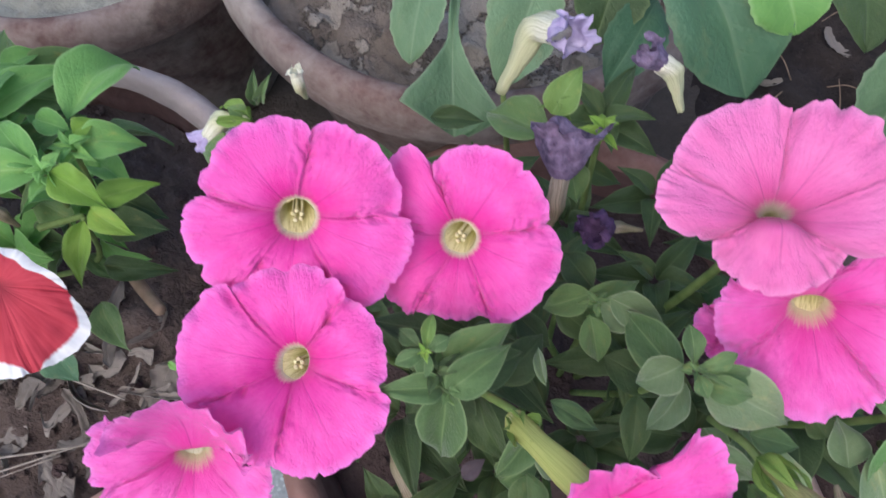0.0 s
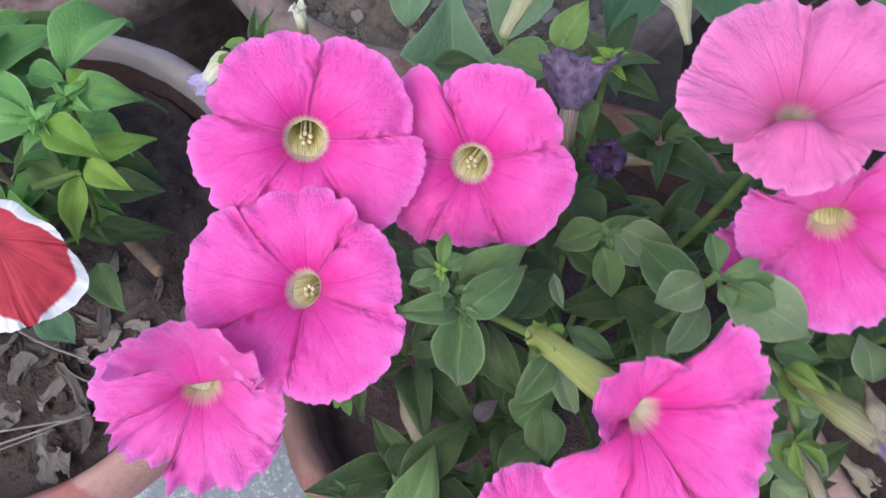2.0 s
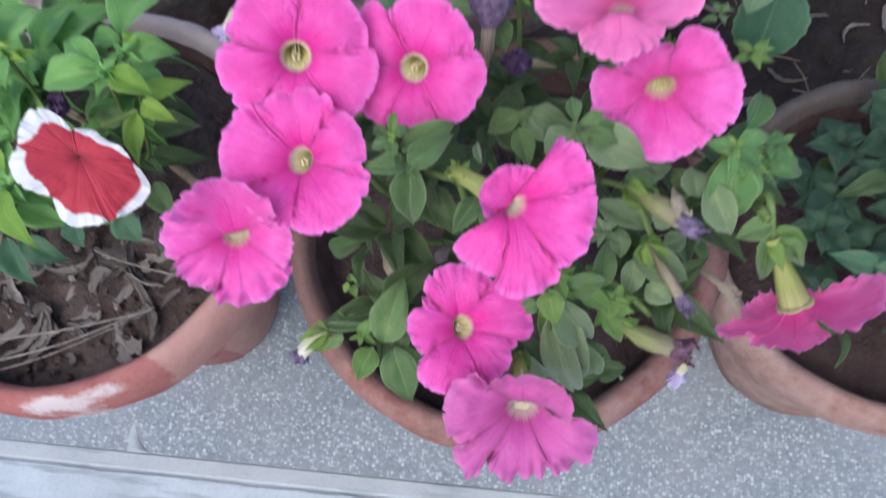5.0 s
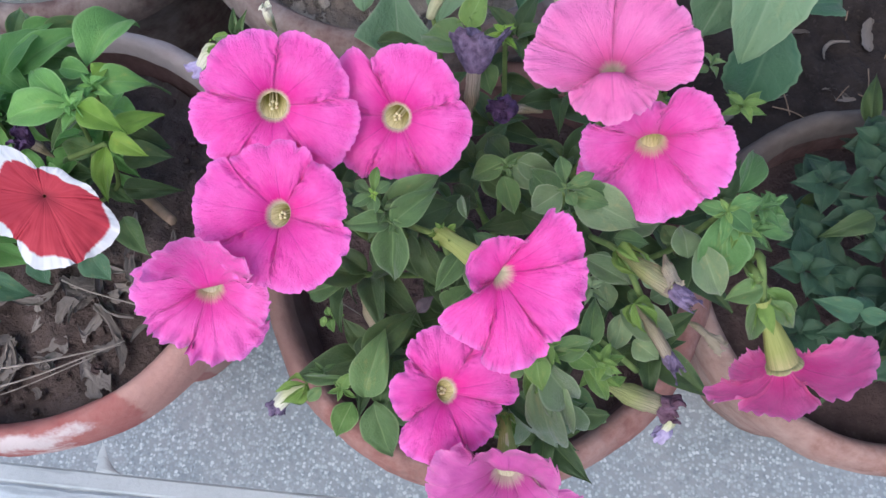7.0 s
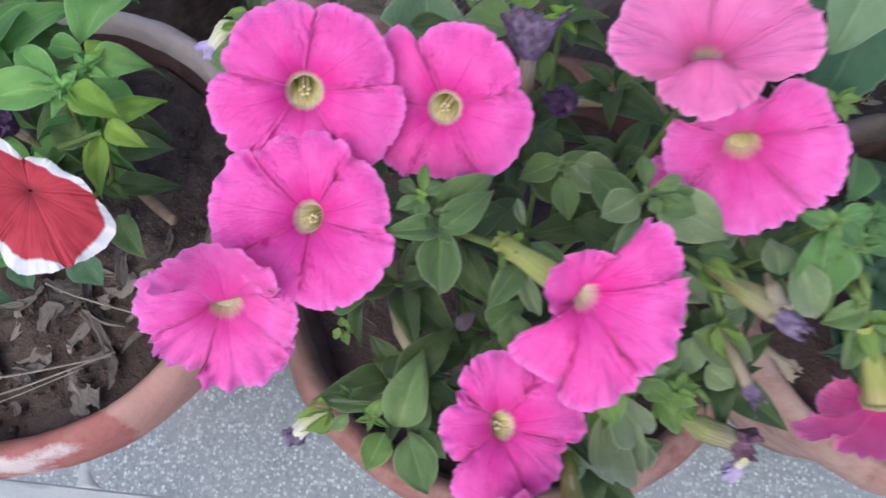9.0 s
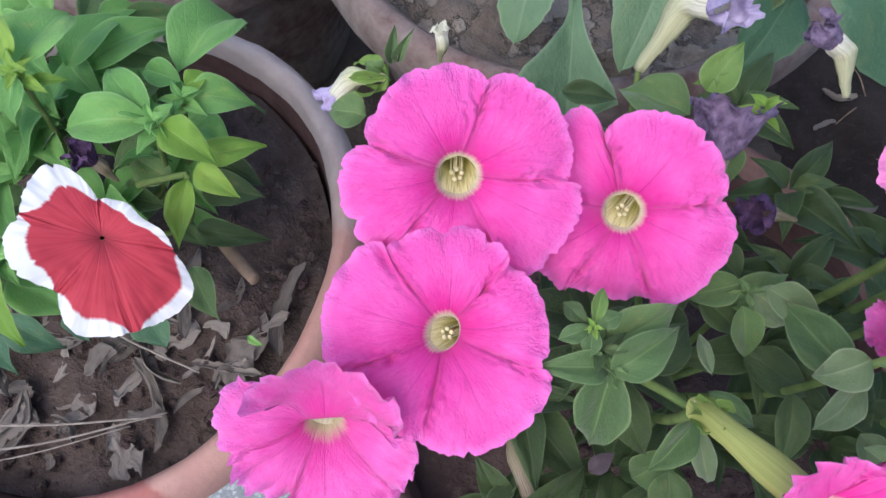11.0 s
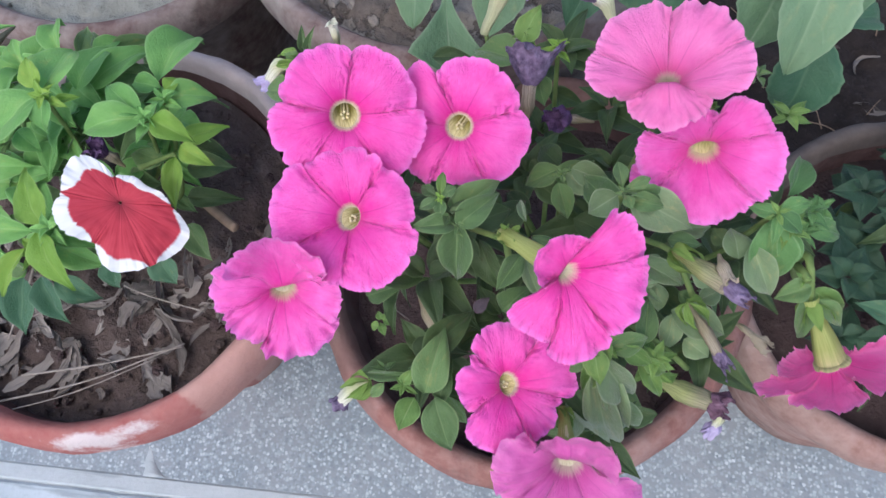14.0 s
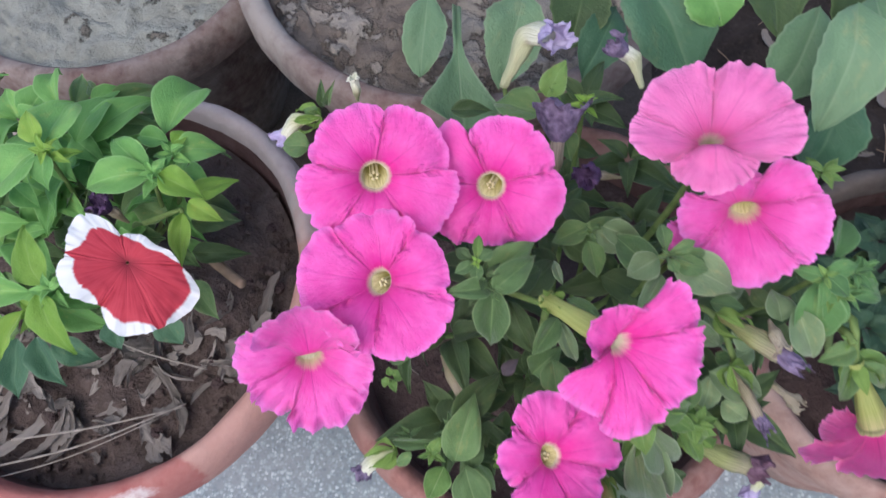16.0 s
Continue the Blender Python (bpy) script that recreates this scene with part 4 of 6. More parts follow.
d, foot_d = flower(pink_petunia, (-0.1242, -0.1003, 0.5427), (0.193, -0.517, 0.834), [(-40, 0.0292, -8, 0.0330, -0.25, 1), (18, 0.0186, 91, 0.0335, -0.65, 1), (146, 0.0190, 166, 0.0390, 0.1, -1), (195, 0.0288, 209, 0.0355, 0.12, -1), (244, 0.0278, 269, 0.0382, 0, 1)], cone=0.3, reflex=0.15, mat=PINK_SOFT, seed=4, lean=(-0.16, 0.1), slant=(0.3, 1.1), ruffle=0.0055, crinkle=0.4, buckle=0.004, well=0.012, stamens=False, r0=0.0050, throat=THROAT_PALE, bites=((110, 0.06, 5), (75, 0.05, 4)), lap=0.42, round_off=0.55, step=0.007, crease=0.0005, hood=(95, 0.0065, 0.0035), teeth=1.6, pleat=0.0008)
e, foot_e = flower(pink_petunia, (0.0934, -0.0164, 0.5700), (-0.141, -0.622, 0.770), [(-46, 0.0336, -16, 0.0400, 0.02, 1), (13, 0.0319, 36, 0.0358, 0, 1), (65, 0.0187, 119, 0.0210, 0, -1), (154, 0.0287, 173, 0.0337, 0, 1), (214, 0.0243, 278, 0.0370, 0.02, -1)], cone=0.45, reflex=0.08, mat=PINK_SOFT, seed=5, lean=(0.0, 0.1), slant=(0.3, 1.1), well=0.012, slope=0.007, ruffle=0.003, teeth=1.3, stamens=False, r0=0.0052, hood=(95, 0.004, 0.0015))
f, foot_f = flower(pink_petunia, (0.0702, -0.0013, 0.6049), (-0.143, -0.029, 0.989), [(-30, 0.0230, -10, 0.0394, 0, -1), (17, 0.0361, 53, 0.0401, 0, -1), (82, 0.0314, 113, 0.0401, 0, 1), (153, 0.0334, 174, 0.0390, 0, 1), (191, 0.0175, 267, 0.0233, 0.5, 1)], cone=0.5, reflex=0.14, mat=PINK_PALE, crinkle=0.7, seed=6, lean=(0.05, 0.57), slant=(0.0, 0.2), r0=0.0032, bulge=(4, 0.010), tube=0.026, bend=(0, 0.3, -0.6), stamens=False, throat=THROAT_PALE, well=0.013, slope=0.008, ruffle=0.0022, teeth=0.6, hood=(265, 0.003, 0.001))
g, foot_g = flower(pink_petunia, (0.0274, -0.0995, 0.6002), (0.2, -0.35, 0.91), [(-62, 0.0251, -28, 0.0372, -0.1, -1), (7, 0.0302, 32, 0.0383, -0.1, -1), (53, 0.0192, 102, 0.0170, -0.3, -1), (206, 0.0044, 219, 0.0345, 0.2, 1), (254, 0.0303, 270, 0.0421, 0.05, -1)], cone=0.12, seed=7, lean=(-0.1, 0.1), slant=(-0.85, 0.75), tube=0.040, flare=1.0, girth=1.9, bend=(0.0, 0.0, 0.0), r0=0.0026, well=0.010, slope=0.005, throat=THROAT_PALE, stamens=False, lap=0.35, round_off=0.42, crease=0.0008, ruffle=0.003, step=0.005, hood=(140, 0.0036, 0.003, 0.5), pleat=0.0016, taper=(1.1, 0.95, 0.0034))
h, foot_h = flower(pink_petunia, (0.0012, -0.1406, 0.5379), (0.289, -0.186, 0.939), [(-15, 0.0281, 6, 0.0390, 0.05, 1), (50, 0.0251, 98, 0.0318, 0, -1), (134, 0.0187, 174, 0.0265, 0.05, -1), (216, 0.0183, 248, 0.0351, 0, 1), (289, 0.0315, 312, 0.0318, 0, -1)], cone=0.15, seed=8, lean=(0.15, 0.0), slant=(-0.8, 0.0), slope=0.005, bites=((150, 0.16, 6), (330, 0.08, 5)), r0=0.0052, hood=(185, 0.0022, 0.001, 0.95), pleat=0.0009, crinkle=1.0)
i, foot_i = flower(pink_petunia, (0.0352, -0.1779, 0.5322), (0.114, -0.571, 0.813), [(-71, 0.0255, -41, 0.0407, 0.2, 1), (-11, 0.0118, 86, 0.0266, -0.4, -1), (133, 0.0217, 177, 0.0383, 0.12, -1), (203, 0.0310, 217, 0.0424, 0.05, -1), (231, 0.0260, 265, 0.0359, -0.05, 1)], cone=0.35, reflex=0.12, mat=PINK_MAUVE, seed=9, lean=(0.05, -0.1), slant=(0.1, 1.0), stamens=False, r0=0.0052, throat=THROAT_PALE, ruffle=0.0045, crinkle=0.3, bulge=(1, 0.008), buckle=0.006, well=0.013, slope=0.008, step=0.006, lap=0.35, hood=(80, 0.0045, 0.0025), teeth=0.9, crease=0.0004, pleat=0.0006)
j, foot_j = flower(red_petunia, (-0.2619, -0.0347, 0.4940), (0.458, -0.176, 0.871), [(-66, 0.0456, -30, 0.0482, 0, 1), (-3, 0.0312, 45, 0.0195, 0, 1), (102, 0.0185, 135, 0.0412, 0, 1), (169, 0.0364, 192, 0.0412, 0, -1), (238, 0.0305, 268, 0.0458, 0, 1)], cone=0.08, reflex=0.08, mat=PICOTEE, seed=10, lean=(-0.08, 0.23), crinkle=0.15, ruffle=0.0012, buckle=0.0024, round_off=3.0, lap=0.0, crease=0.0004, cushion=0.001, teeth=0.8, margin=[0.85, 0.72, 0.70, 0.75, 0.80], throat=THROAT_DARK, stamens=False, r0=0.0008, well=0.0014, slope=0.004, label="red bloom with a ragged white margin", pleat=0.0002)
k, foot_k = flower(leafy_petunia, (0.1737, -0.1071, 0.5021), (0.42, -0.66, -0.62), [(76, 0.0205, 106, 0.0415, 0.1, 1), (139, 0.0320, 148, 0.0460, 0.2, -1), (168, 0.0290, 214, 0.0275, 0.25, 1), (243, 0.0150, 292, 0.0130, 0.2, 1), (347, 0.0160, 398, 0.0458, 0.1, -1)], cone=0.1, reflex=0.05, well=0.003, slope=0.0035, r0=0.0080, flare=0.05, mat=PINK_WARM, seed=11, ruffle=0.0022, buckle=0.003, crinkle=0.3, crease=0.0006, cushion=0.002, tube=0.042, bend=(0, 0, 0), girth=1.02, teeth=1.1, taper=(0.76, 0.46, 0.0034), calyx=(0.0078, 0.0165, 0.62), round_off=0.55, lap=0.3, step=0.005)
m, foot_m = flower(pink_petunia, (0.0815, -0.0165, 0.5350), (-0.117, -0.534, 0.837), [(-5, 0.0198, 28, 0.0196, 0, 1), (65, 0.0195, 110, 0.0174, 0, 1), (147, 0.0198, 175, 0.0212, 0, 1), (200, 0.0189, 254, 0.0183, 0, 1), (300, 0.0189, 331, 0.0220, 0, 1)], cone=0.15, reflex=0.12, mat=PINK_SOFT, seed=12, stamens=False)
wilted(pink_petunia, (-0.0024, 0.0232, 0.5150), (-0.0007, 0.0307, 0.5280), (-0.0000, 0.0415, 0.5350), 0.0046, 0.0163, STRAW, WILT, 1, 0.024, False, "large wilted purple bloom on a dry tube", 0.45, -0.05)
wilted(pink_petunia, (0.0398, 0.0323, 0.5100), (0.0288, 0.0279, 0.5200), (0.0242, 0.0248, 0.5250), 0.0028, 0.0092, STRAW, WILT_DARK, 2, 0.016, False)
wilted(pink_petunia, (-0.0350, 0.1020, 0.5000), (-0.0200, 0.1200, 0.5300), (-0.0090, 0.1120, 0.5400), 0.0078, 0.0088, CREAM, WILT_LILAC, 3, 0.012, False, "limp cream and lilac spent bloom")
wilted(pink_petunia, (0.0495, 0.0839, 0.5300), (0.0419, 0.0940, 0.5450), (0.0356, 0.0950, 0.5500), 0.0050, 0.0071, CREAM, WILT, 4, 0.011, False)
wilted(pink_petunia, (-0.1422, 0.0476, 0.5400), (-0.1590, 0.0511, 0.5300), (-0.1672, 0.0477, 0.5200), 0.0048, 0.0067, CREAM, WILT_LILAC, 5, 0.010)
wilted(pink_petunia, (0.0807, -0.0698, 0.5600), (0.0944, -0.0845, 0.5720), (0.1040, -0.0925, 0.5750), 0.0049, 0.0037, SPENT, WILT, 6, 0.013, pleats=0.8, pinch=0.6)
wilted(pink_petunia, (0.0995, -0.0761, 0.5750), (0.1007, -0.0832, 0.5780), (0.1023, -0.0877, 0.5780), 0.0031, 0.0034, STRAW, STRAW, 7, 0.006, False)
wilted(pink_petunia, (0.0931, -0.0875, 0.5300), (0.1058, -0.0954, 0.5100), (0.1140, -0.1037, 0.5000), 0.0036, 0.0039, STRAW, WILT, 8, 0.016, pleats=1.3, pinch=0.5)
wilted(pink_petunia, (0.0743, -0.1188, 0.5000), (0.0998, -0.1239, 0.4800), (0.1138, -0.1267, 0.4750), 0.0060, 0.0066, SPENT, WILT_MAROON, 9, 0.014, pleats=1.0, pinch=0.5)
wilted(pink_petunia, (0.1230, -0.1310, 0.4720), (0.1220, -0.1350, 0.4660), (0.1210, -0.1370, 0.4600), 0.0030, 0.0052, CREAM, WILT_LILAC, 10, 0.012, False, pleats=1.2, pinch=0.5)
wilted(pink_petunia, (-0.0850, -0.1335, 0.4750), (-0.0956, -0.1383, 0.4680), (-0.1016, -0.1438, 0.4620), 0.0047, 0.0050, CREAM, WILT, 11, 0.008)
wilted(pink_petunia, (-0.063, -0.071, 0.46), (-0.055, -0.084, 0.46), (-0.046, -0.098, 0.455), 0.0046, 0.0052, STRAW, STRAW, 12, 0.004, False)
wilted(pink_petunia, (-0.1257, 0.0740, 0.5200), (-0.1210, 0.0651, 0.5450), (-0.1218, 0.0679, 0.5500), 0.0029, 0.0033, CREAM, CREAM, 13, 0.004, False)
wilted(pink_petunia, (0.1341, -0.0707, 0.4500), (0.1405, -0.0734, 0.4480), (0.1472, -0.0776, 0.4460), 0.0022, 0.0055, STRAW, STRAW, 14, 0.012, False)
wilted(red_petunia, (-0.2871, 0.0081, 0.4600), (-0.2915, 0.0097, 0.4700), (-0.2948, 0.0101, 0.4750), 0.0033, 0.0099, STRAW, WILT_DARK, 15, 0.012, False)
wilted(red_petunia, (-0.4651, 0.1678, 0.4000), (-0.4592, 0.1384, 0.4200), (-0.4653, 0.1323, 0.4200), 0.0040, 0.0198, STRAW, WILT_DARK, 16, 0.012, False)
leaf(red_petunia, (-0.3287, 0.0372, 0.5100), (-0.3292, 0.0822, 0.5000), 0.0358, BRIGHT, "round")
leaf(red_petunia, (-0.3313, 0.0372, 0.5150), (-0.3422, 0.0547, 0.5250), 0.0166, YOUNG)
leaf(red_petunia, (-0.3344, 0.0333, 0.5100), (-0.3708, 0.0008, 0.4900), 0.0322, BRIGHT)
leaf(red_petunia, (-0.3266, 0.0301, 0.5120), (-0.3262, 0.0094, 0.5000), 0.0206, BRIGHT)
leaf(red_petunia, (-0.3572, 0.0920, 0.4700), (-0.3761, 0.1335, 0.4600), 0.0216, BRIGHT)
leaf(red_petunia, (-0.3360, 0.0641, 0.4700), (-0.3248, 0.1107, 0.4600), 0.0291, BRIGHT)
leaf(red_petunia, (-0.3333, 0.0721, 0.4600), (-0.2964, 0.1142, 0.4550), 0.0276, BRIGHT)
leaf(red_petunia, (-0.3513, 0.1128, 0.4400), (-0.3316, 0.1324, 0.4400), 0.0159, BRIGHT)
leaf(red_petunia, (-0.3467, 0.0741, 0.4600), (-0.3190, 0.0550, 0.4550), 0.0211, BRIGHT)
leaf(red_petunia, (-0.3437, 0.0467, 0.4800), (-0.3277, 0.0320, 0.4700), 0.0177, BRIGHT)
leaf(red_petunia, (-0.3633, 0.0216, 0.4800), (-0.3470, 0.0109, 0.4700), 0.0176, BRIGHT)
leaf(red_petunia, (-0.3966, 0.0020, 0.4600), (-0.3582, 0.0042, 0.4600), 0.0222, BRIGHT)
leaf(red_petunia, (-0.2615, 0.0280, 0.5000), (-0.2899, 0.0486, 0.5050), 0.0207, BRIGHT)
leaf(red_petunia, (-0.2606, 0.0274, 0.4980), (-0.3076, 0.0159, 0.4950), 0.0247, BRIGHT)
leaf(red_petunia, (-0.2553, 0.0268, 0.4980), (-0.2240, 0.0148, 0.4900), 0.0198, YOUNG)
leaf(red_petunia, (-0.2612, 0.0623, 0.4900), (-0.2519, 0.1213, 0.4650), 0.0367, BRIGHT)
leaf(red_petunia, (-0.2519, 0.0470, 0.4900), (-0.2221, 0.0606, 0.4780), 0.0214, BRIGHT)
leaf(red_petunia, (-0.2554, 0.0527, 0.4950), (-0.2807, 0.0583, 0.4920), 0.0139, BRIGHT)
leaf(red_petunia, (-0.2524, 0.0510, 0.4950), (-0.2425, 0.0618, 0.4950), 0.0113, YOUNG)
leaf(red_petunia, (-0.2397, 0.0214, 0.4750), (-0.2138, 0.0422, 0.4720), 0.0164, YOUNG)
leaf(red_petunia, (-0.2413, 0.0190, 0.4750), (-0.2189, 0.0087, 0.4680), 0.0139, YOUNG)
leaf(red_petunia, (-0.2461, 0.0122, 0.4700), (-0.2481, -0.0208, 0.4500), 0.0157, YOUNG)
leaf(red_petunia, (-0.2706, 0.0232, 0.4400), (-0.2989, 0.0326, 0.4400), 0.0201, GREEN)
leaf(red_petunia, (-0.2619, 0.0301, 0.4200), (-0.2238, 0.0322, 0.4200), 0.0224, DEEP)
leaf(red_petunia, (-0.2639, 0.0493, 0.4200), (-0.2292, 0.0406, 0.4150), 0.0217, DEEP)
leaf(red_petunia, (-0.2561, 0.0047, 0.4200), (-0.2159, 0.0080, 0.4150), 0.0159, DEEP)
leaf(red_petunia, (-0.2499, -0.0180, 0.4200), (-0.2302, -0.0418, 0.4100), 0.0200, GREEN)
leaf(red_petunia, (-0.3214, -0.0484, 0.4800), (-0.3497, -0.0099, 0.4900), 0.0239, YOUNG)
leaf(red_petunia, (-0.3229, -0.0537, 0.4820), (-0.3014, -0.0904, 0.4650), 0.0252, YOUNG)
leaf(red_petunia, (-0.3285, -0.0532, 0.4800), (-0.3762, -0.0486, 0.4700), 0.0209, BRIGHT)
leaf(red_petunia, (-0.3211, -0.0463, 0.4750), (-0.2893, -0.0545, 0.4600), 0.0185, BRIGHT)
leaf(red_petunia, (-0.3277, -0.0504, 0.4500), (-0.2905, -0.0618, 0.4400), 0.0216, BRIGHT)
leaf(red_petunia, (-0.3360, -0.0625, 0.4700), (-0.3529, -0.0951, 0.4600), 0.0152, YOUNG)
leaf(red_petunia, (-0.3745, -0.0661, 0.4100), (-0.3762, -0.1064, 0.3900), 0.0266, BLUE)
leaf(red_petunia, (-0.3608, -0.0642, 0.4100), (-0.3400, -0.0958, 0.3950), 0.0212, BLUE)
leaf(red_petunia, (-0.3422, -0.0673, 0.4200), (-0.3133, -0.0768, 0.4000), 0.0201, BLUE)
leaf(red_petunia, (-0.2891, -0.0555, 0.4400), (-0.2927, -0.0746, 0.4200), 0.0177, BLUE)
leaf(red_petunia, (-0.2574, -0.0497, 0.4400), (-0.2477, -0.0668, 0.4200), 0.0218, BLUE)
leaf(red_petunia, (-0.2737, -0.0560, 0.4300), (-0.2750, -0.0465, 0.4400), 0.0252, GREEN)
leaf(red_petunia, (-0.3766, 0.0438, 0.4700), (-0.4169, 0.0454, 0.4600), 0.0262, BRIGHT)
leaf(red_petunia, (-0.4163, 0.0829, 0.4500), (-0.4594, 0.1155, 0.4400), 0.0280, BRIGHT)
leaf(red_petunia, (-0.4017, 0.0997, 0.4500), (-0.4334, 0.0997, 0.4400), 0.0232, BRIGHT)
leaf(red_petunia, (-0.2345, -0.0330, 0.3450), (-0.2232, -0.0367, 0.3430), 0.0056, BRIGHT)
rosette(red_petunia, (-0.3252, 0.0318, 0.5160), 0.0173, 9, YOUNG, seed=21)
rosette(red_petunia, (-0.2575, 0.0261, 0.5020), 0.0166, 9, BRIGHT, seed=22)
rosette(red_petunia, (-0.2507, 0.0442, 0.4970), 0.0160, 8, BRIGHT, seed=23)
rosette(red_petunia, (-0.3136, -0.0513, 0.4860), 0.0164, 9, BRIGHT, seed=24)
rosette(red_petunia, (-0.3301, -0.0621, 0.4700), 0.0176, 8, YOUNG, seed=25)
stem(red_petunia, [(-0.2788, 0.0102, 0.4550), (-0.2641, 0.0141, 0.4600), (-0.2479, 0.0164, 0.4680)], 0.0022, 0.0016)
stem(red_petunia, [(-0.2509, 0.0094, 0.4000), (-0.2295, -0.0066, 0.4100), (-0.2152, -0.0164, 0.4160)], 0.0042, 0.0036, STEM_DRY)
leaf(pink_petunia, (-0.0314, -0.0632, 0.5580), (-0.0097, -0.0430, 0.5620), 0.0155, GREEN)
leaf(pink_petunia, (0.0580, -0.0380, 0.5300), (0.0320, -0.0080, 0.5200), 0.0193, GREEN)
leaf(pink_petunia, (0.0570, -0.0420, 0.5400), (0.0460, -0.0610, 0.5300), 0.0125, PALE)
leaf(pink_petunia, (0.0440, -0.0430, 0.5100), (0.0450, -0.0700, 0.5000), 0.0130, DEEP)
leaf(pink_petunia, (0.0030, -0.0680, 0.5350), (-0.0090, -0.0880, 0.5300), 0.0123, GREEN)
leaf(pink_petunia, (0.0060, -0.0060, 0.5000), (0.0290, -0.0170, 0.4900), 0.0152, DEEP)
leaf(pink_petunia, (-0.0530, -0.1160, 0.4800), (-0.0240, -0.0840, 0.4800), 0.0196, DEEP)
leaf(pink_petunia, (-0.0120, -0.1050, 0.4700), (0.0050, -0.0820, 0.4700), 0.0176, DEEP)
leaf(pink_petunia, (0.0060, -0.0220, 0.4900), (-0.0140, -0.0040, 0.4800), 0.0143, DEEP)
leaf(pink_petunia, (0.0320, -0.0200, 0.4800), (0.0670, -0.0320, 0.4700), 0.0196, DEEP)
leaf(pink_petunia, (0.0080, -0.0550, 0.5300), (0.0300, -0.0620, 0.5200), 0.0094, GREEN)
leaf(pink_petunia, (0.0050, -0.0680, 0.5300), (0.0160, -0.0850, 0.5100), 0.0088, PALE)
leaf(pink_petunia, (0.0170, -0.0080, 0.5000), (0.0430, 0.0120, 0.5000), 0.0173, GREEN)
leaf(pink_petunia, (-0.0190, -0.0520, 0.4900), (-0.0030, -0.0710, 0.4800), 0.0166, DEEP)
leaf(pink_petunia, (0.0050, -0.0520, 0.5450), (-0.0010, -0.0350, 0.5400), 0.0052, PALE)
leaf(pink_petunia, (-0.0365, -0.0560, 0.5520), (-0.0108, -0.0325, 0.5550), 0.0173, GREEN)
leaf(pink_petunia, (-0.0310, -0.0605, 0.5550), (-0.0315, -0.0853, 0.5300), 0.0193, GREEN)
leaf(pink_petunia, (-0.0324, -0.0610, 0.5560), (-0.0550, -0.0677, 0.5650), 0.0119, GREEN)
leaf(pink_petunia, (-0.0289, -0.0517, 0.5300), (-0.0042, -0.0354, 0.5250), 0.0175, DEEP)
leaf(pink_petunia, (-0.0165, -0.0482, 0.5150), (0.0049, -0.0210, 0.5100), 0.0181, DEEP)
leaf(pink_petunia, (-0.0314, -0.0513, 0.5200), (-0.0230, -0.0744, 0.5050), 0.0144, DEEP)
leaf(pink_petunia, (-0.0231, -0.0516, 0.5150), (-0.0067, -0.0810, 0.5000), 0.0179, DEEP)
leaf(pink_petunia, (-0.0400, -0.0504, 0.5680), (-0.0395, -0.0390, 0.5730), 0.0062, FRESH, "spoon")
leaf(pink_petunia, (-0.0393, -0.0510, 0.5680), (-0.0319, -0.0463, 0.5720), 0.0074, GREEN, "spoon")
leaf(pink_petunia, (-0.0415, -0.0502, 0.5660), (-0.0514, -0.0448, 0.5680), 0.0075, DEEP, "spoon")
leaf(pink_petunia, (-0.0408, -0.0509, 0.5660), (-0.0498, -0.0578, 0.5680), 0.0075, GREEN, "spoon")
leaf(pink_petunia, (-0.0401, -0.0508, 0.5660), (-0.0392, -0.0606, 0.5650), 0.0081, GREEN, "spoon")
leaf(pink_petunia, (0.0202, -0.0012, 0.5100), (-0.0007, -0.0086, 0.5000), 0.0151, GREEN)
leaf(pink_petunia, (0.0207, -0.0128, 0.5150), (0.0285, -0.0305, 0.5000), 0.0141, GREEN)
leaf(pink_petunia, (0.0256, -0.0041, 0.5100), (0.0469, -0.0106, 0.5000), 0.0178, PALE)
leaf(pink_petunia, (0.0219, 0.0048, 0.5000), (0.0062, 0.0251, 0.4900), 0.0163, DEEP)
leaf(pink_petunia, (0.0281, -0.0052, 0.5200), (0.0533, -0.0128, 0.5150), 0.0153, PALE)
leaf(pink_petunia, (0.0529, -0.0438, 0.5750), (0.0497, -0.0308, 0.5800), 0.0090, GREEN, "spoon")
leaf(pink_petunia, (0.0536, -0.0447, 0.5770), (0.0665, -0.0392, 0.5800), 0.0077, GREEN, "spoon")
leaf(pink_petunia, (0.0550, -0.0454, 0.5750), (0.0748, -0.0455, 0.5750), 0.0095, GREEN, "spoon")
leaf(pink_petunia, (0.0546, -0.0461, 0.5730), (0.0582, -0.0543, 0.5750), 0.0072, GREEN, "spoon")
leaf(pink_petunia, (0.0561, -0.0456, 0.5700), (0.0927, -0.0552, 0.5550), 0.0225, PALE)
leaf(pink_petunia, (0.0568, -0.0478, 0.5720), (0.0756, -0.0503, 0.5700), 0.0108, GREEN)
leaf(pink_petunia, (0.0521, -0.0400, 0.5600), (0.0371, -0.0477, 0.5500), 0.0163, PALE)
leaf(pink_petunia, (0.0819, -0.0424, 0.5300), (0.1085, -0.0378, 0.5200), 0.0145, PALE)
leaf(pink_petunia, (0.1357, -0.0377, 0.5650), (0.1491, -0.0066, 0.5550), 0.0118, EMERALD)
leaf(pink_petunia, (0.1288, -0.0494, 0.5680), (0.1157, -0.0442, 0.5650), 0.0076, EMERALD)
leaf(pink_petunia, (0.1300, -0.0483, 0.5700), (0.1471, -0.0420, 0.5700), 0.0098, EMERALD)
leaf(pink_petunia, (0.1305, -0.0502, 0.5700), (0.1422, -0.0581, 0.5650), 0.0103, EMERALD)
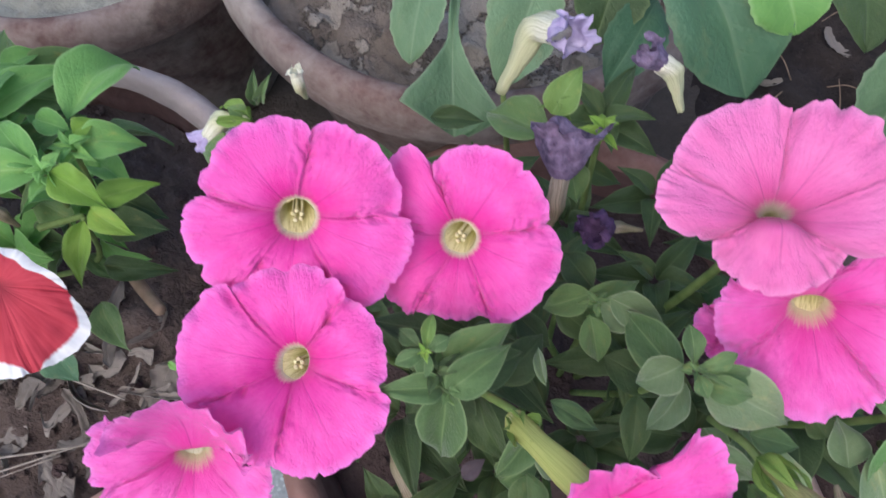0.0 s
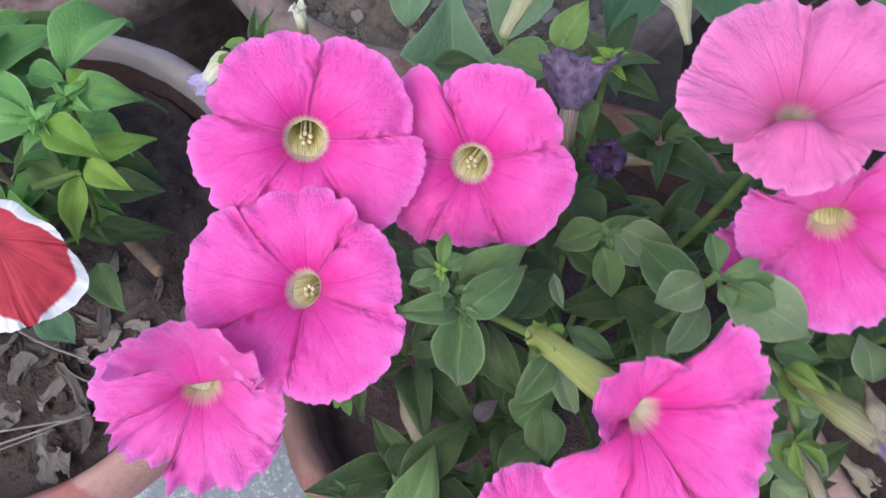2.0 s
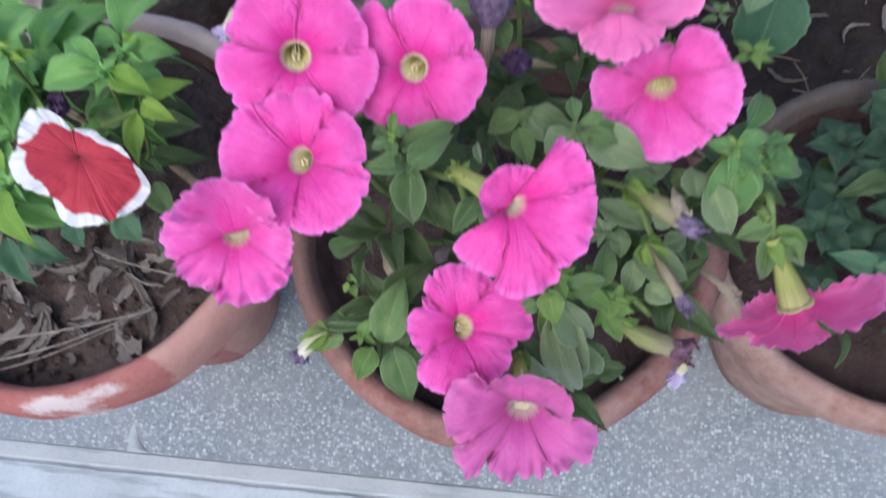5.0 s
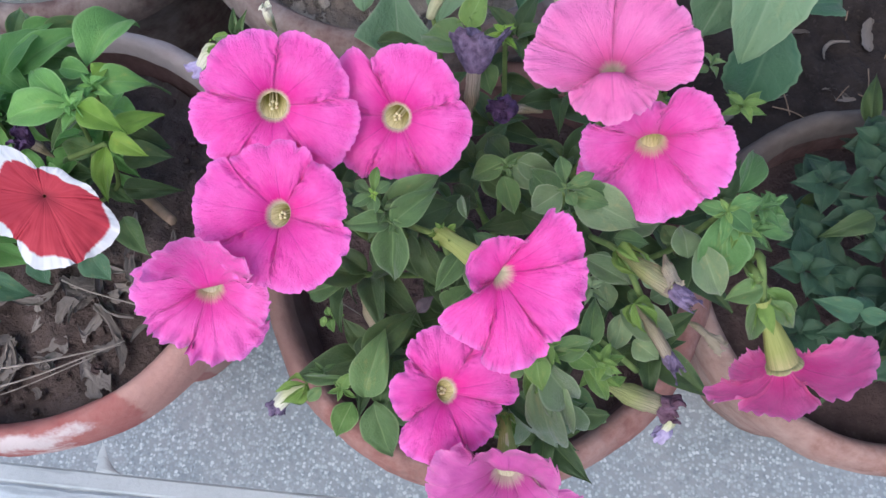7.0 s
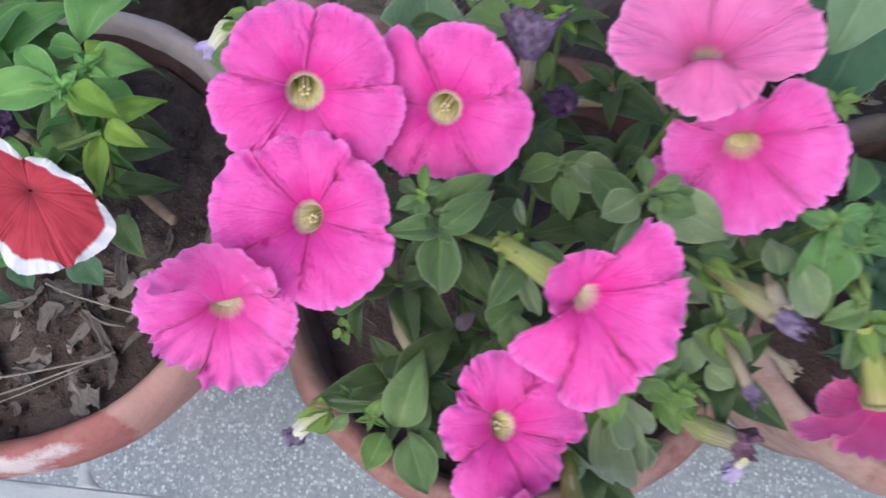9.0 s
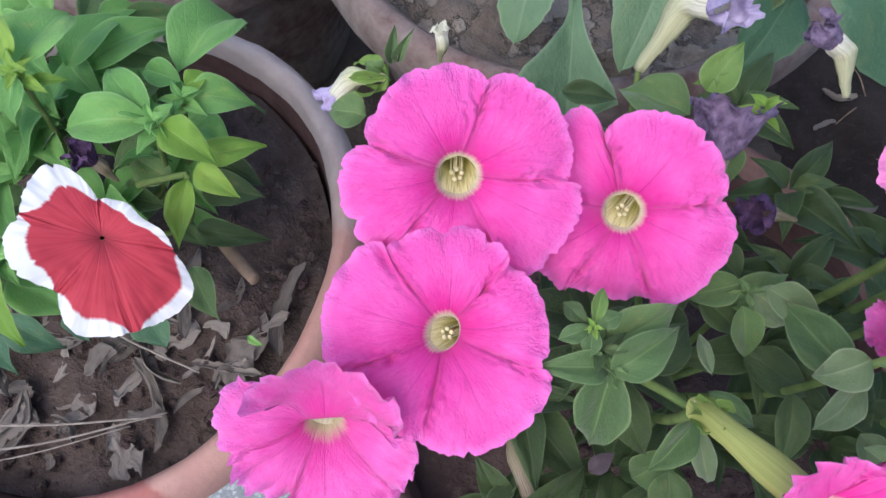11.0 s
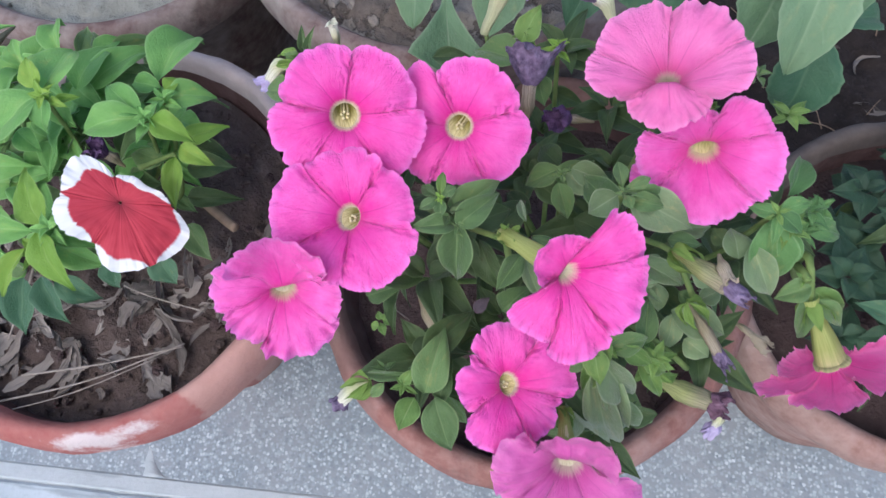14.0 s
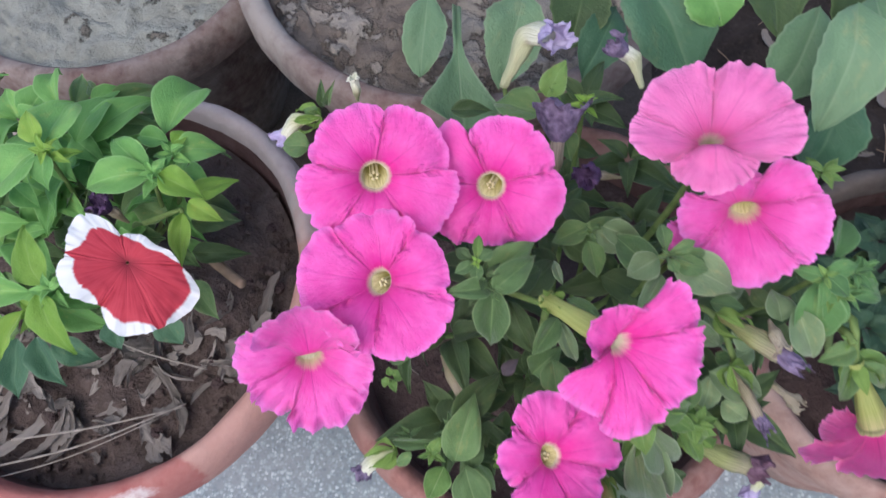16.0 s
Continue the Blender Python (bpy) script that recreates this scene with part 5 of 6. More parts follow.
leaf(pink_petunia, (0.1299, -0.0506, 0.5680), (0.1279, -0.0648, 0.5650), 0.0061, EMERALD)
leaf(pink_petunia, (0.1303, -0.0483, 0.5600), (0.1317, -0.0783, 0.5200), 0.0255, EMERALD)
leaf(pink_petunia, (0.1350, -0.0511, 0.5550), (0.1348, -0.0682, 0.5400), 0.0107, EMERALD)
leaf(pink_petunia, (0.1373, -0.0510, 0.5550), (0.1418, -0.0703, 0.5400), 0.0132, EMERALD)
leaf(pink_petunia, (0.1465, -0.0456, 0.5500), (0.1735, -0.0448, 0.5350), 0.0129, EMERALD)
leaf(pink_petunia, (0.1478, -0.0421, 0.5500), (0.1602, -0.0292, 0.5500), 0.0103, EMERALD)
rosette(pink_petunia, (0.148, -0.043, 0.562), 0.0125, 9, EMERALD, seed=61)
rosette(pink_petunia, (0.156, -0.037, 0.556), 0.01, 8, EMERALD, seed=62)
rosette(pink_petunia, (0.137, -0.053, 0.565), 0.0115, 8, FRESH, seed=63)
rosette(pink_petunia, (0.148, -0.05, 0.55), 0.012, 8, EMERALD, seed=64)
leaf(pink_petunia, (0.1170, -0.0635, 0.5400), (0.1137, -0.0454, 0.5400), 0.0157, PALE)
leaf(pink_petunia, (0.1214, -0.0592, 0.5500), (0.1354, -0.0811, 0.5300), 0.0173, PALE)
leaf(pink_petunia, (0.1057, -0.0731, 0.5200), (0.0961, -0.0603, 0.5300), 0.0129, PALE)
leaf(pink_petunia, (0.1132, -0.0523, 0.5300), (0.1056, -0.0423, 0.5300), 0.0110, DEEP)
leaf(pink_petunia, (-0.0487, -0.1375, 0.4800), (-0.0398, -0.1022, 0.4950), 0.0222, GREEN)
leaf(pink_petunia, (-0.0401, -0.1406, 0.4750), (-0.0358, -0.1156, 0.4850), 0.0125, DEEP)
leaf(pink_petunia, (-0.0425, -0.1409, 0.4820), (-0.0318, -0.1694, 0.4600), 0.0222, GREEN)
leaf(pink_petunia, (-0.0543, -0.1412, 0.4820), (-0.0627, -0.1608, 0.4750), 0.0159, FRESH)
leaf(pink_petunia, (-0.0374, -0.1341, 0.4550), (-0.0256, -0.1502, 0.4450), 0.0124, GREEN)
leaf(pink_petunia, (-0.0865, -0.1282, 0.4750), (-0.0561, -0.1289, 0.4800), 0.0071, GREEN)
leaf(pink_petunia, (-0.0633, -0.1338, 0.4800), (-0.0566, -0.1252, 0.4850), 0.0077, FRESH)
leaf(pink_petunia, (-0.0743, -0.1343, 0.4780), (-0.0837, -0.1417, 0.4720), 0.0071, GREEN)
leaf(pink_petunia, (0.0445, -0.1188, 0.5400), (0.0486, -0.1364, 0.5350), 0.0133, FRESH)
leaf(pink_petunia, (0.0466, -0.1185, 0.5350), (0.0689, -0.1354, 0.5000), 0.0195, PALE)
leaf(pink_petunia, (0.0446, -0.1257, 0.5250), (0.0632, -0.1569, 0.4500), 0.0199, PALE)
leaf(pink_petunia, (0.0550, -0.1236, 0.5200), (0.0662, -0.1477, 0.4800), 0.0149, PALE)
leaf(pink_petunia, (0.0495, -0.1195, 0.5300), (0.0392, -0.1388, 0.5100), 0.0113, FRESH)
leaf(pink_petunia, (0.0599, -0.1129, 0.5300), (0.0787, -0.1204, 0.5150), 0.0107, FRESH)
leaf(pink_petunia, (0.0628, -0.1326, 0.4900), (0.0728, -0.1430, 0.4600), 0.0170, PALE)
leaf(pink_petunia, (0.0523, -0.1142, 0.5300), (0.0747, -0.1065, 0.5250), 0.0131, GREEN)
leaf(pink_petunia, (0.0402, -0.1238, 0.5350), (0.0278, -0.1283, 0.5300), 0.0086, GREEN)
leaf(pink_petunia, (0.0333, -0.1405, 0.5000), (0.0510, -0.1554, 0.4600), 0.0148, PALE)
leaf(pink_petunia, (0.091, -0.082, 0.497), (0.088, -0.102, 0.48), 0.0135, PALE)
leaf(pink_petunia, (0.074, -0.05, 0.5), (0.087, -0.062, 0.495), 0.0125, PALE)
leaf(pink_petunia, (0.081, -0.065, 0.495), (0.084, -0.079, 0.485), 0.0115, PALE)
leaf(pink_petunia, (0.093, -0.071, 0.5), (0.103, -0.075, 0.495), 0.0085, GREEN)
leaf(pink_petunia, (0.102, -0.089, 0.485), (0.114, -0.099, 0.47), 0.014, PALE)
leaf(pink_petunia, (0.088, -0.057, 0.485), (0.102, -0.047, 0.485), 0.0115, PALE)
leaf(pink_petunia, (0.109, -0.066, 0.475), (0.123, -0.058, 0.475), 0.0125, PALE)
leaf(pink_petunia, (0.0717, -0.1092, 0.5200), (0.0737, -0.0823, 0.5250), 0.0121, GREEN)
leaf(pink_petunia, (0.0892, -0.0816, 0.5000), (0.1216, -0.0914, 0.4900), 0.0208, PALE)
leaf(pink_petunia, (0.0981, -0.0954, 0.4900), (0.1127, -0.1040, 0.4850), 0.0148, PALE)
leaf(pink_petunia, (0.0724, -0.1150, 0.5150), (0.0870, -0.1212, 0.5050), 0.0090, FRESH)
leaf(pink_petunia, (0.0705, -0.1149, 0.5100), (0.0854, -0.1306, 0.4900), 0.0098, FRESH)
leaf(pink_petunia, (0.0820, -0.1208, 0.4900), (0.0949, -0.1163, 0.4900), 0.0080, FRESH)
leaf(pink_petunia, (-0.0091, 0.0817, 0.5000), (-0.0432, 0.0976, 0.4900), 0.0243, GREEN)
leaf(pink_petunia, (-0.0075, 0.0750, 0.5300), (0.0022, 0.0911, 0.5450), 0.0166, FRESH)
leaf(pink_petunia, (0.0033, 0.0549, 0.5250), (0.0095, 0.0387, 0.5150), 0.0159, GREEN)
leaf(pink_petunia, (-0.0697, 0.0890, 0.4900), (-0.0408, 0.0901, 0.4900), 0.0128, DEEP)
leaf(pink_petunia, (-0.1510, 0.0387, 0.5200), (-0.1704, 0.0396, 0.5200), 0.0173, GREEN)
leaf(pink_petunia, (-0.1428, 0.0588, 0.5350), (-0.1422, 0.0673, 0.5500), 0.0059, GREEN)
leaf(pink_petunia, (-0.1399, 0.0598, 0.5350), (-0.1342, 0.0667, 0.5500), 0.0051, GREEN)
leaf(pink_petunia, (-0.1443, 0.0492, 0.5400), (-0.1506, 0.0498, 0.5450), 0.0094, GREEN)
leaf(pink_petunia, (0.0674, -0.0602, 0.5200), (0.0947, -0.0704, 0.5100), 0.0132, PALE)
leaf(pink_petunia, (0.0931, -0.0671, 0.5000), (0.0881, -0.0495, 0.5100), 0.0149, PALE)
leaf(pink_petunia, (0.0792, -0.0593, 0.5500), (0.0971, -0.0614, 0.5500), 0.0105, GREEN)
leaf(pink_petunia, (0.0029, -0.0810, 0.5000), (0.0078, -0.1027, 0.4900), 0.0172, GREEN)
leaf(pink_petunia, (-0.0078, -0.0845, 0.4800), (0.0089, -0.0697, 0.4900), 0.0177, GREEN)
leaf(pink_petunia, (-0.1016, -0.0688, 0.4400), (-0.0768, -0.0620, 0.4500), 0.0141, GREEN)
rosette(pink_petunia, (-0.0304, -0.0619, 0.5600), 0.0094, 7, GREEN, seed=31)
rosette(pink_petunia, (-0.0354, -0.0567, 0.5630), 0.0144, 9, DEEP, seed=44)
rosette(pink_petunia, (0.0710, -0.0757, 0.5200), 0.0143, 7, PALE, seed=46)
rosette(pink_petunia, (0.0485, -0.1134, 0.5400), 0.0155, 9, FRESH, seed=48, wide=0.55)
rosette(pink_petunia, (0.0786, -0.1139, 0.5150), 0.0145, 9, FRESH, seed=49, wide=0.5)
rosette(pink_petunia, (-0.0501, -0.1203, 0.4700), 0.0143, 7, GREEN, seed=50)
stem(pink_petunia, [(-0.0267, -0.0537, 0.5350), (-0.0074, -0.0630, 0.5450), (0.0043, -0.0696, 0.5480)], 0.0018, 0.0016)
stem(pink_petunia, [(0.0693, -0.0517, 0.5300), (0.0830, -0.0654, 0.5450), (0.0978, -0.0805, 0.5200)], 0.0016, 0.0018)
stem(pink_petunia, [(0.0638, -0.0906, 0.5000), (0.0836, -0.1028, 0.5000), (0.1014, -0.1100, 0.4800)], 0.0016, 0.0018)
rosette(pink_petunia, (-0.0397, -0.0523, 0.5720), 0.0049, 5, YOUNG, seed=32)
rosette(pink_petunia, (0.0228, -0.0060, 0.5150), 0.0091, 6, GREEN, seed=33)
rosette(pink_petunia, (0.0535, -0.0456, 0.5780), 0.0053, 5, GREEN, seed=34)
rosette(pink_petunia, (0.1292, -0.0499, 0.5720), 0.0085, 7, FRESH, seed=35)
rosette(pink_petunia, (0.0155, 0.0662, 0.5400), 0.0106, 7, YOUNG, seed=36)
rosette(pink_petunia, (-0.0049, 0.0806, 0.5350), 0.0094, 6, FRESH, seed=37)
rosette(pink_petunia, (0.0435, -0.1226, 0.5400), 0.0073, 6, FRESH, seed=38)
rosette(pink_petunia, (-0.0621, -0.1344, 0.4830), 0.0083, 6, FRESH, seed=39)
rosette(pink_petunia, (0.1467, 0.0264, 0.5400), 0.0152, 7, FRESH, seed=40)
rosette(pink_petunia, (0.1280, 0.0442, 0.5500), 0.0112, 5, GREEN, seed=41)
rosette(pink_petunia, (-0.0772, -0.1226, 0.4700), 0.0094, 5, GREEN, seed=42)
rosette(leafy_petunia, (0.1493, -0.0721, 0.5400), 0.0061, 5, FRESH, seed=43)
stem(leafy_petunia, [(0.1538, -0.0465, 0.5000), (0.1495, -0.0653, 0.5350), (0.1516, -0.0735, 0.5400)], 0.0022, 0.0022)
leaf(leafy_petunia, (0.1541, -0.0748, 0.5350), (0.1369, -0.0809, 0.5300), 0.0124, GREEN)
leaf(leafy_petunia, (0.1565, -0.0746, 0.5300), (0.1770, -0.0829, 0.5200), 0.0125, FRESH)
leaf(leafy_petunia, (0.1555, -0.0763, 0.5300), (0.1537, -0.0966, 0.5100), 0.0107, GREEN)
leaf(leafy_petunia, (0.1592, -0.0793, 0.5300), (0.1750, -0.0912, 0.5200), 0.0106, GREEN)

leaf(pink_petunia, (-0.0250, -0.0850, 0.4750), (-0.0165, -0.0765, 0.4810), 0.0082, MAUVE_DRY, "round", name="withered_leaf")
leaf(pink_petunia, (-0.115, -0.06, 0.33), (-0.121, -0.059, 0.332), 0.0085, FRESH, "round")
leaf(pink_petunia, (-0.113, -0.054, 0.33), (-0.107, -0.05, 0.332), 0.0075, FRESH, "round")
leaf(pink_petunia, (-0.112, -0.054, 0.33), (-0.103, -0.054, 0.332), 0.0085, FRESH, "round")
leaf(pink_petunia, (-0.113, -0.057, 0.33), (-0.109, -0.067, 0.332), 0.0075, FRESH, "round")
leaf(pink_petunia, (-0.114, -0.054, 0.33), (-0.117, -0.048, 0.332), 0.006, FRESH, "round")
stem(pink_petunia, [(-0.122, -0.047, 0.29), (-0.114, -0.057, 0.33)], 0.0008, 0.0006)

for at, head in ((foot_a, (0.010, 0.02)), (foot_b, (0.02, 0.02)), (foot_c, (-0.01, 0.0)), (foot_d, (-0.02, 0.0)), (foot_e, (0.03, 0.01)), (foot_f, (0.03, 0.02)), (foot_g, (0.0, 0.0)), (foot_h, (0.0, -0.01)), (foot_i, (0.01, -0.02)), (foot_m, (0.03, 0.02))):
    low = Vector((head[0], head[1], 0.29))
    stem(pink_petunia, [at, at.lerp(low, 0.12) - Vector((0, 0, 0.03)), at.lerp(low, 0.5) - Vector((0, 0, 0.03)), low], 0.0019, 0.0026)
stem(red_petunia, [foot_j, foot_j.lerp(Vector((-0.36, 0.02, 0.32)), 0.5), Vector((-0.36, 0.02, 0.315))], 0.0019, 0.003)
stem(leafy_petunia, [foot_k, foot_k + Vector((-0.004, 0.02, 0.012)), Vector((0.16, -0.05, 0.49)), Vector((0.24, 0.0, 0.28))], 0.002, 0.003)

stem(pink_petunia, [(-0.0314, -0.0585, 0.5520), (-0.0236, -0.0439, 0.4465), (0.0000, 0.0000, 0.2900)], 0.0015, 0.0022)
stem(pink_petunia, [(0.0228, -0.0009, 0.5050), (0.0221, 0.0018, 0.4113), (0.0200, 0.0100, 0.2900)], 0.0015, 0.0022)
stem(pink_petunia, [(0.0542, -0.0417, 0.5700), (0.0482, -0.0312, 0.4600), (0.0300, 0.0000, 0.2900)], 0.0015, 0.0022)
stem(pink_petunia, [(0.1311, -0.0466, 0.5650), (0.1108, -0.0349, 0.4562), (0.0500, 0.0000, 0.2900)], 0.0015, 0.0022)
stem(pink_petunia, [(0.0154, 0.0733, 0.5300), (0.0140, 0.0624, 0.4300), (0.0100, 0.0300, 0.2900)], 0.0015, 0.0022)
stem(pink_petunia, [(0.0440, -0.1200, 0.5300), (0.0405, -0.0950, 0.4300), (0.0300, -0.0200, 0.2900)], 0.0015, 0.0022)
stem(pink_petunia, [(-0.0631, -0.1331, 0.4770), (-0.0523, -0.1049, 0.3903), (-0.0200, -0.0200, 0.2900)], 0.0015, 0.0022)
stem(pink_petunia, [(-0.0408, -0.0490, 0.5650), (-0.0331, -0.0368, 0.4562), (-0.0100, 0.0000, 0.2900)], 0.0015, 0.0022)
stem(pink_petunia, [(-0.0344, 0.1079, 0.4900), (-0.0258, 0.0909, 0.4000), (0.0000, 0.0400, 0.2900)], 0.0015, 0.0022)
stem(red_petunia, [(-0.3298, 0.0353, 0.5100), (-0.3424, 0.0265, 0.4225), (-0.3800, 0.0000, 0.3200)], 0.0015, 0.0022)
stem(red_petunia, [(-0.2617, 0.0301, 0.4950), (-0.2888, 0.0276, 0.4113), (-0.3700, 0.0200, 0.3200)], 0.0015, 0.0022)
stem(red_petunia, [(-0.2548, 0.0483, 0.4900), (-0.2811, 0.0412, 0.4075), (-0.3600, 0.0200, 0.3200)], 0.0015, 0.0022)
stem(red_petunia, [(-0.3178, -0.0491, 0.4800), (-0.3333, -0.0393, 0.4000), (-0.3800, -0.0100, 0.3200)], 0.0015, 0.0022)
stem(red_petunia, [(-0.2466, 0.0144, 0.4700), (-0.2775, 0.0133, 0.3925), (-0.3700, 0.0100, 0.3200)], 0.0015, 0.0022)
leaf(broad_plant, (0.1470, 0.1230, 0.5600), (0.1270, 0.0740, 0.5300), 0.0430, GREY, "tooth")
leaf(broad_plant, (0.1610, 0.1140, 0.5750), (0.1460, 0.0480, 0.5500), 0.0430, GREY, "tooth")
leaf(broad_plant, (0.1690, 0.0900, 0.5300), (0.1590, 0.0540, 0.4900), 0.0430, BLUE, "tooth")
leaf(broad_plant, (0.3090, 0.2150, 0.4200), (0.3340, 0.1160, 0.3700), 0.0700, BRIGHT, "round")
leaf(broad_plant, (0.1826, 0.1408, 0.5500), (0.1871, 0.0969, 0.5400), 0.0417, GREY, "tooth")
leaf(broad_plant, (0.1986, 0.1413, 0.4700), (0.2384, 0.1550, 0.4600), 0.0258, BLUE, "tooth")
leaf(broad_plant, (-0.0261, 0.2127, 0.4600), (-0.0380, 0.1436, 0.4500), 0.0459, GREY, "tooth")
leaf(broad_plant, (-0.1054, 0.2469, 0.4200), (-0.1075, 0.1806, 0.4000), 0.0370, GREY, "tooth")
leaf(broad_plant, (-0.0782, 0.2179, 0.4400), (-0.0661, 0.1168, 0.4300), 0.0592, GREY, "strap")
leaf(broad_plant, (0.0420, 0.1942, 0.4700), (0.0198, 0.1391, 0.4600), 0.0341, BLUE, "tooth")
leaf(broad_plant, (0.0448, 0.1782, 0.5300), (0.0870, 0.1127, 0.5100), 0.0601, BLUE, "tooth")
leaf(broad_plant, (0.0200, 0.2133, 0.4800), (0.0098, 0.1602, 0.4700), 0.0449, DEEP, "tooth")
leaf(broad_plant, (0.0828, 0.1607, 0.5500), (0.0999, 0.1322, 0.5300), 0.0385, BRIGHT, "tooth")
leaf(broad_plant, (0.1344, 0.2183, 0.5000), (0.1482, 0.1590, 0.4900), 0.0503, DEEP, "tooth")
leaf(broad_plant, (0.2159, 0.2102, 0.5000), (0.1969, 0.1685, 0.4800), 0.0463, DEEP, "tooth")

for foot in ((0.10, 0.30, 0.60), (0.02, 0.33, 0.55), (-0.08, 0.33, 0.50), (0.16, 0.30, 0.60)):
    stem(broad_plant, [foot, (0.5 * foot[0] - 0.04, 0.36, 0.5), (-0.0888, 0.371, 0.352)], 0.003, 0.006)

# leaves deeper down; two plants have the crown's shade put into darker greens
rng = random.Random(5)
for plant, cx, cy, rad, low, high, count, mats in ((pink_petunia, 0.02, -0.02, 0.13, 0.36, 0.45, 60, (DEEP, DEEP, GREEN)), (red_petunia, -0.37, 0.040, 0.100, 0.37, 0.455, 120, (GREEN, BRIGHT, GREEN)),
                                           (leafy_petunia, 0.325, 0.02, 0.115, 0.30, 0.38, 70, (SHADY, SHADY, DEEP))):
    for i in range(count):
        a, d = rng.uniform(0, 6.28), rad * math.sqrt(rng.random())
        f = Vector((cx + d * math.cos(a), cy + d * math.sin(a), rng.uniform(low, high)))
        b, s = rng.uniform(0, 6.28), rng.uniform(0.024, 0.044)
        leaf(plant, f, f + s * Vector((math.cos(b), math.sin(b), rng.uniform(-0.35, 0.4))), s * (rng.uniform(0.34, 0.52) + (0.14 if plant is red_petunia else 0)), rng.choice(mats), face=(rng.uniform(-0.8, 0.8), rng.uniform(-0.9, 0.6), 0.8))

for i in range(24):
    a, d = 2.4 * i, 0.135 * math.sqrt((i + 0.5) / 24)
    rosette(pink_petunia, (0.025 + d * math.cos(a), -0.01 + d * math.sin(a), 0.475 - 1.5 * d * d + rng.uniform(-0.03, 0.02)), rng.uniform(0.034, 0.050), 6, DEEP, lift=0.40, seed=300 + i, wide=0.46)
for i in range(10):
    a, d = 2.4 * i, 0.10 * math.sqrt((i + 0.5) / 10)
    rosette(red_petunia, (-0.375 + d * math.cos(a), 0.035 + 0.7 * d * math.sin(a), 0.455 - 1.5 * d * d + rng.uniform(-0.03, 0.01)), rng.uniform(0.034, 0.05), 6, BRIGHT, lift=0.3, seed=400 + i, wide=0.6)
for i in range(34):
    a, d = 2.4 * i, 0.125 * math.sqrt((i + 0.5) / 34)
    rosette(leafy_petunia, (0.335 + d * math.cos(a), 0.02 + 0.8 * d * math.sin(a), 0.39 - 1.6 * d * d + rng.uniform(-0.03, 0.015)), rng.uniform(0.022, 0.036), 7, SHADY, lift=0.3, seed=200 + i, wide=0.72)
leaf(leafy_petunia, (0.255, -0.042, 0.4), (0.224, -0.039, 0.41), 0.0165, BLUE)
leaf(leafy_petunia, (0.255, -0.042, 0.4), (0.263, -0.027, 0.395), 0.0130, BLUE)
leaf(leafy_petunia, (0.255, -0.042, 0.4), (0.275, -0.045, 0.4), 0.0120, BLUE)

# ---- litter ----
for i in range(96):
    a, d = rng.uniform(3.2, 6.25), 0.15 * math.sqrt(rng.uniform(0.1, 1))
    strap = i % 3 == 0
    dead_leaf((-0.366 + d * math.cos(a), 0.005 + d * math.sin(a), 0.320 + 0.004 * rng.random()), rng.uniform(0.03, 0.075) if strap else rng.uniform(0.010, 0.034), rng.uniform(0, 360), i, rng.uniform(0.10, 0.17) if strap else rng.uniform(0.35, 0.75), rng.uniform(0.5, 1.2) if strap else rng.uniform(0.10, 0.45))
for i in range(22):
    a, d = rng.uniform(0, 6.28), 0.24 * math.sqrt(rng.random())
    dead_leaf((0.42 + d * math.cos(a), 0.48 + d * math.sin(a), -0.012), rng.uniform(0.03, 0.06), rng.uniform(0, 360), 100 + i, rng.uniform(0.1, 0.3), rng.uniform(0.5, 1.3))
crumbs((-0.366, 0.005, 0.312), 0.162, 900, 1, SOIL_DRY, "loose crumbs of dry soil", lift=0.002)
crumbs((0, 0, 0.285), 0.15, 500, 2, SOIL, "loose crumbs of damp soil", lift=0.002)
for i in range(24):
    a, d = rng.uniform(0, 6.28), 0.15 * math.sqrt(rng.random())
    clod((-0.366 + d * math.cos(a), 0.005 + d * math.sin(a), 0.323), rng.uniform(0.002, 0.006), i)
for i in range(12):
    a, d = rng.uniform(0, 6.28), 0.14 * math.sqrt(rng.random())
    clod((d * math.cos(a), d * math.sin(a), 0.296), rng.uniform(0.002, 0.005), 50 + i)


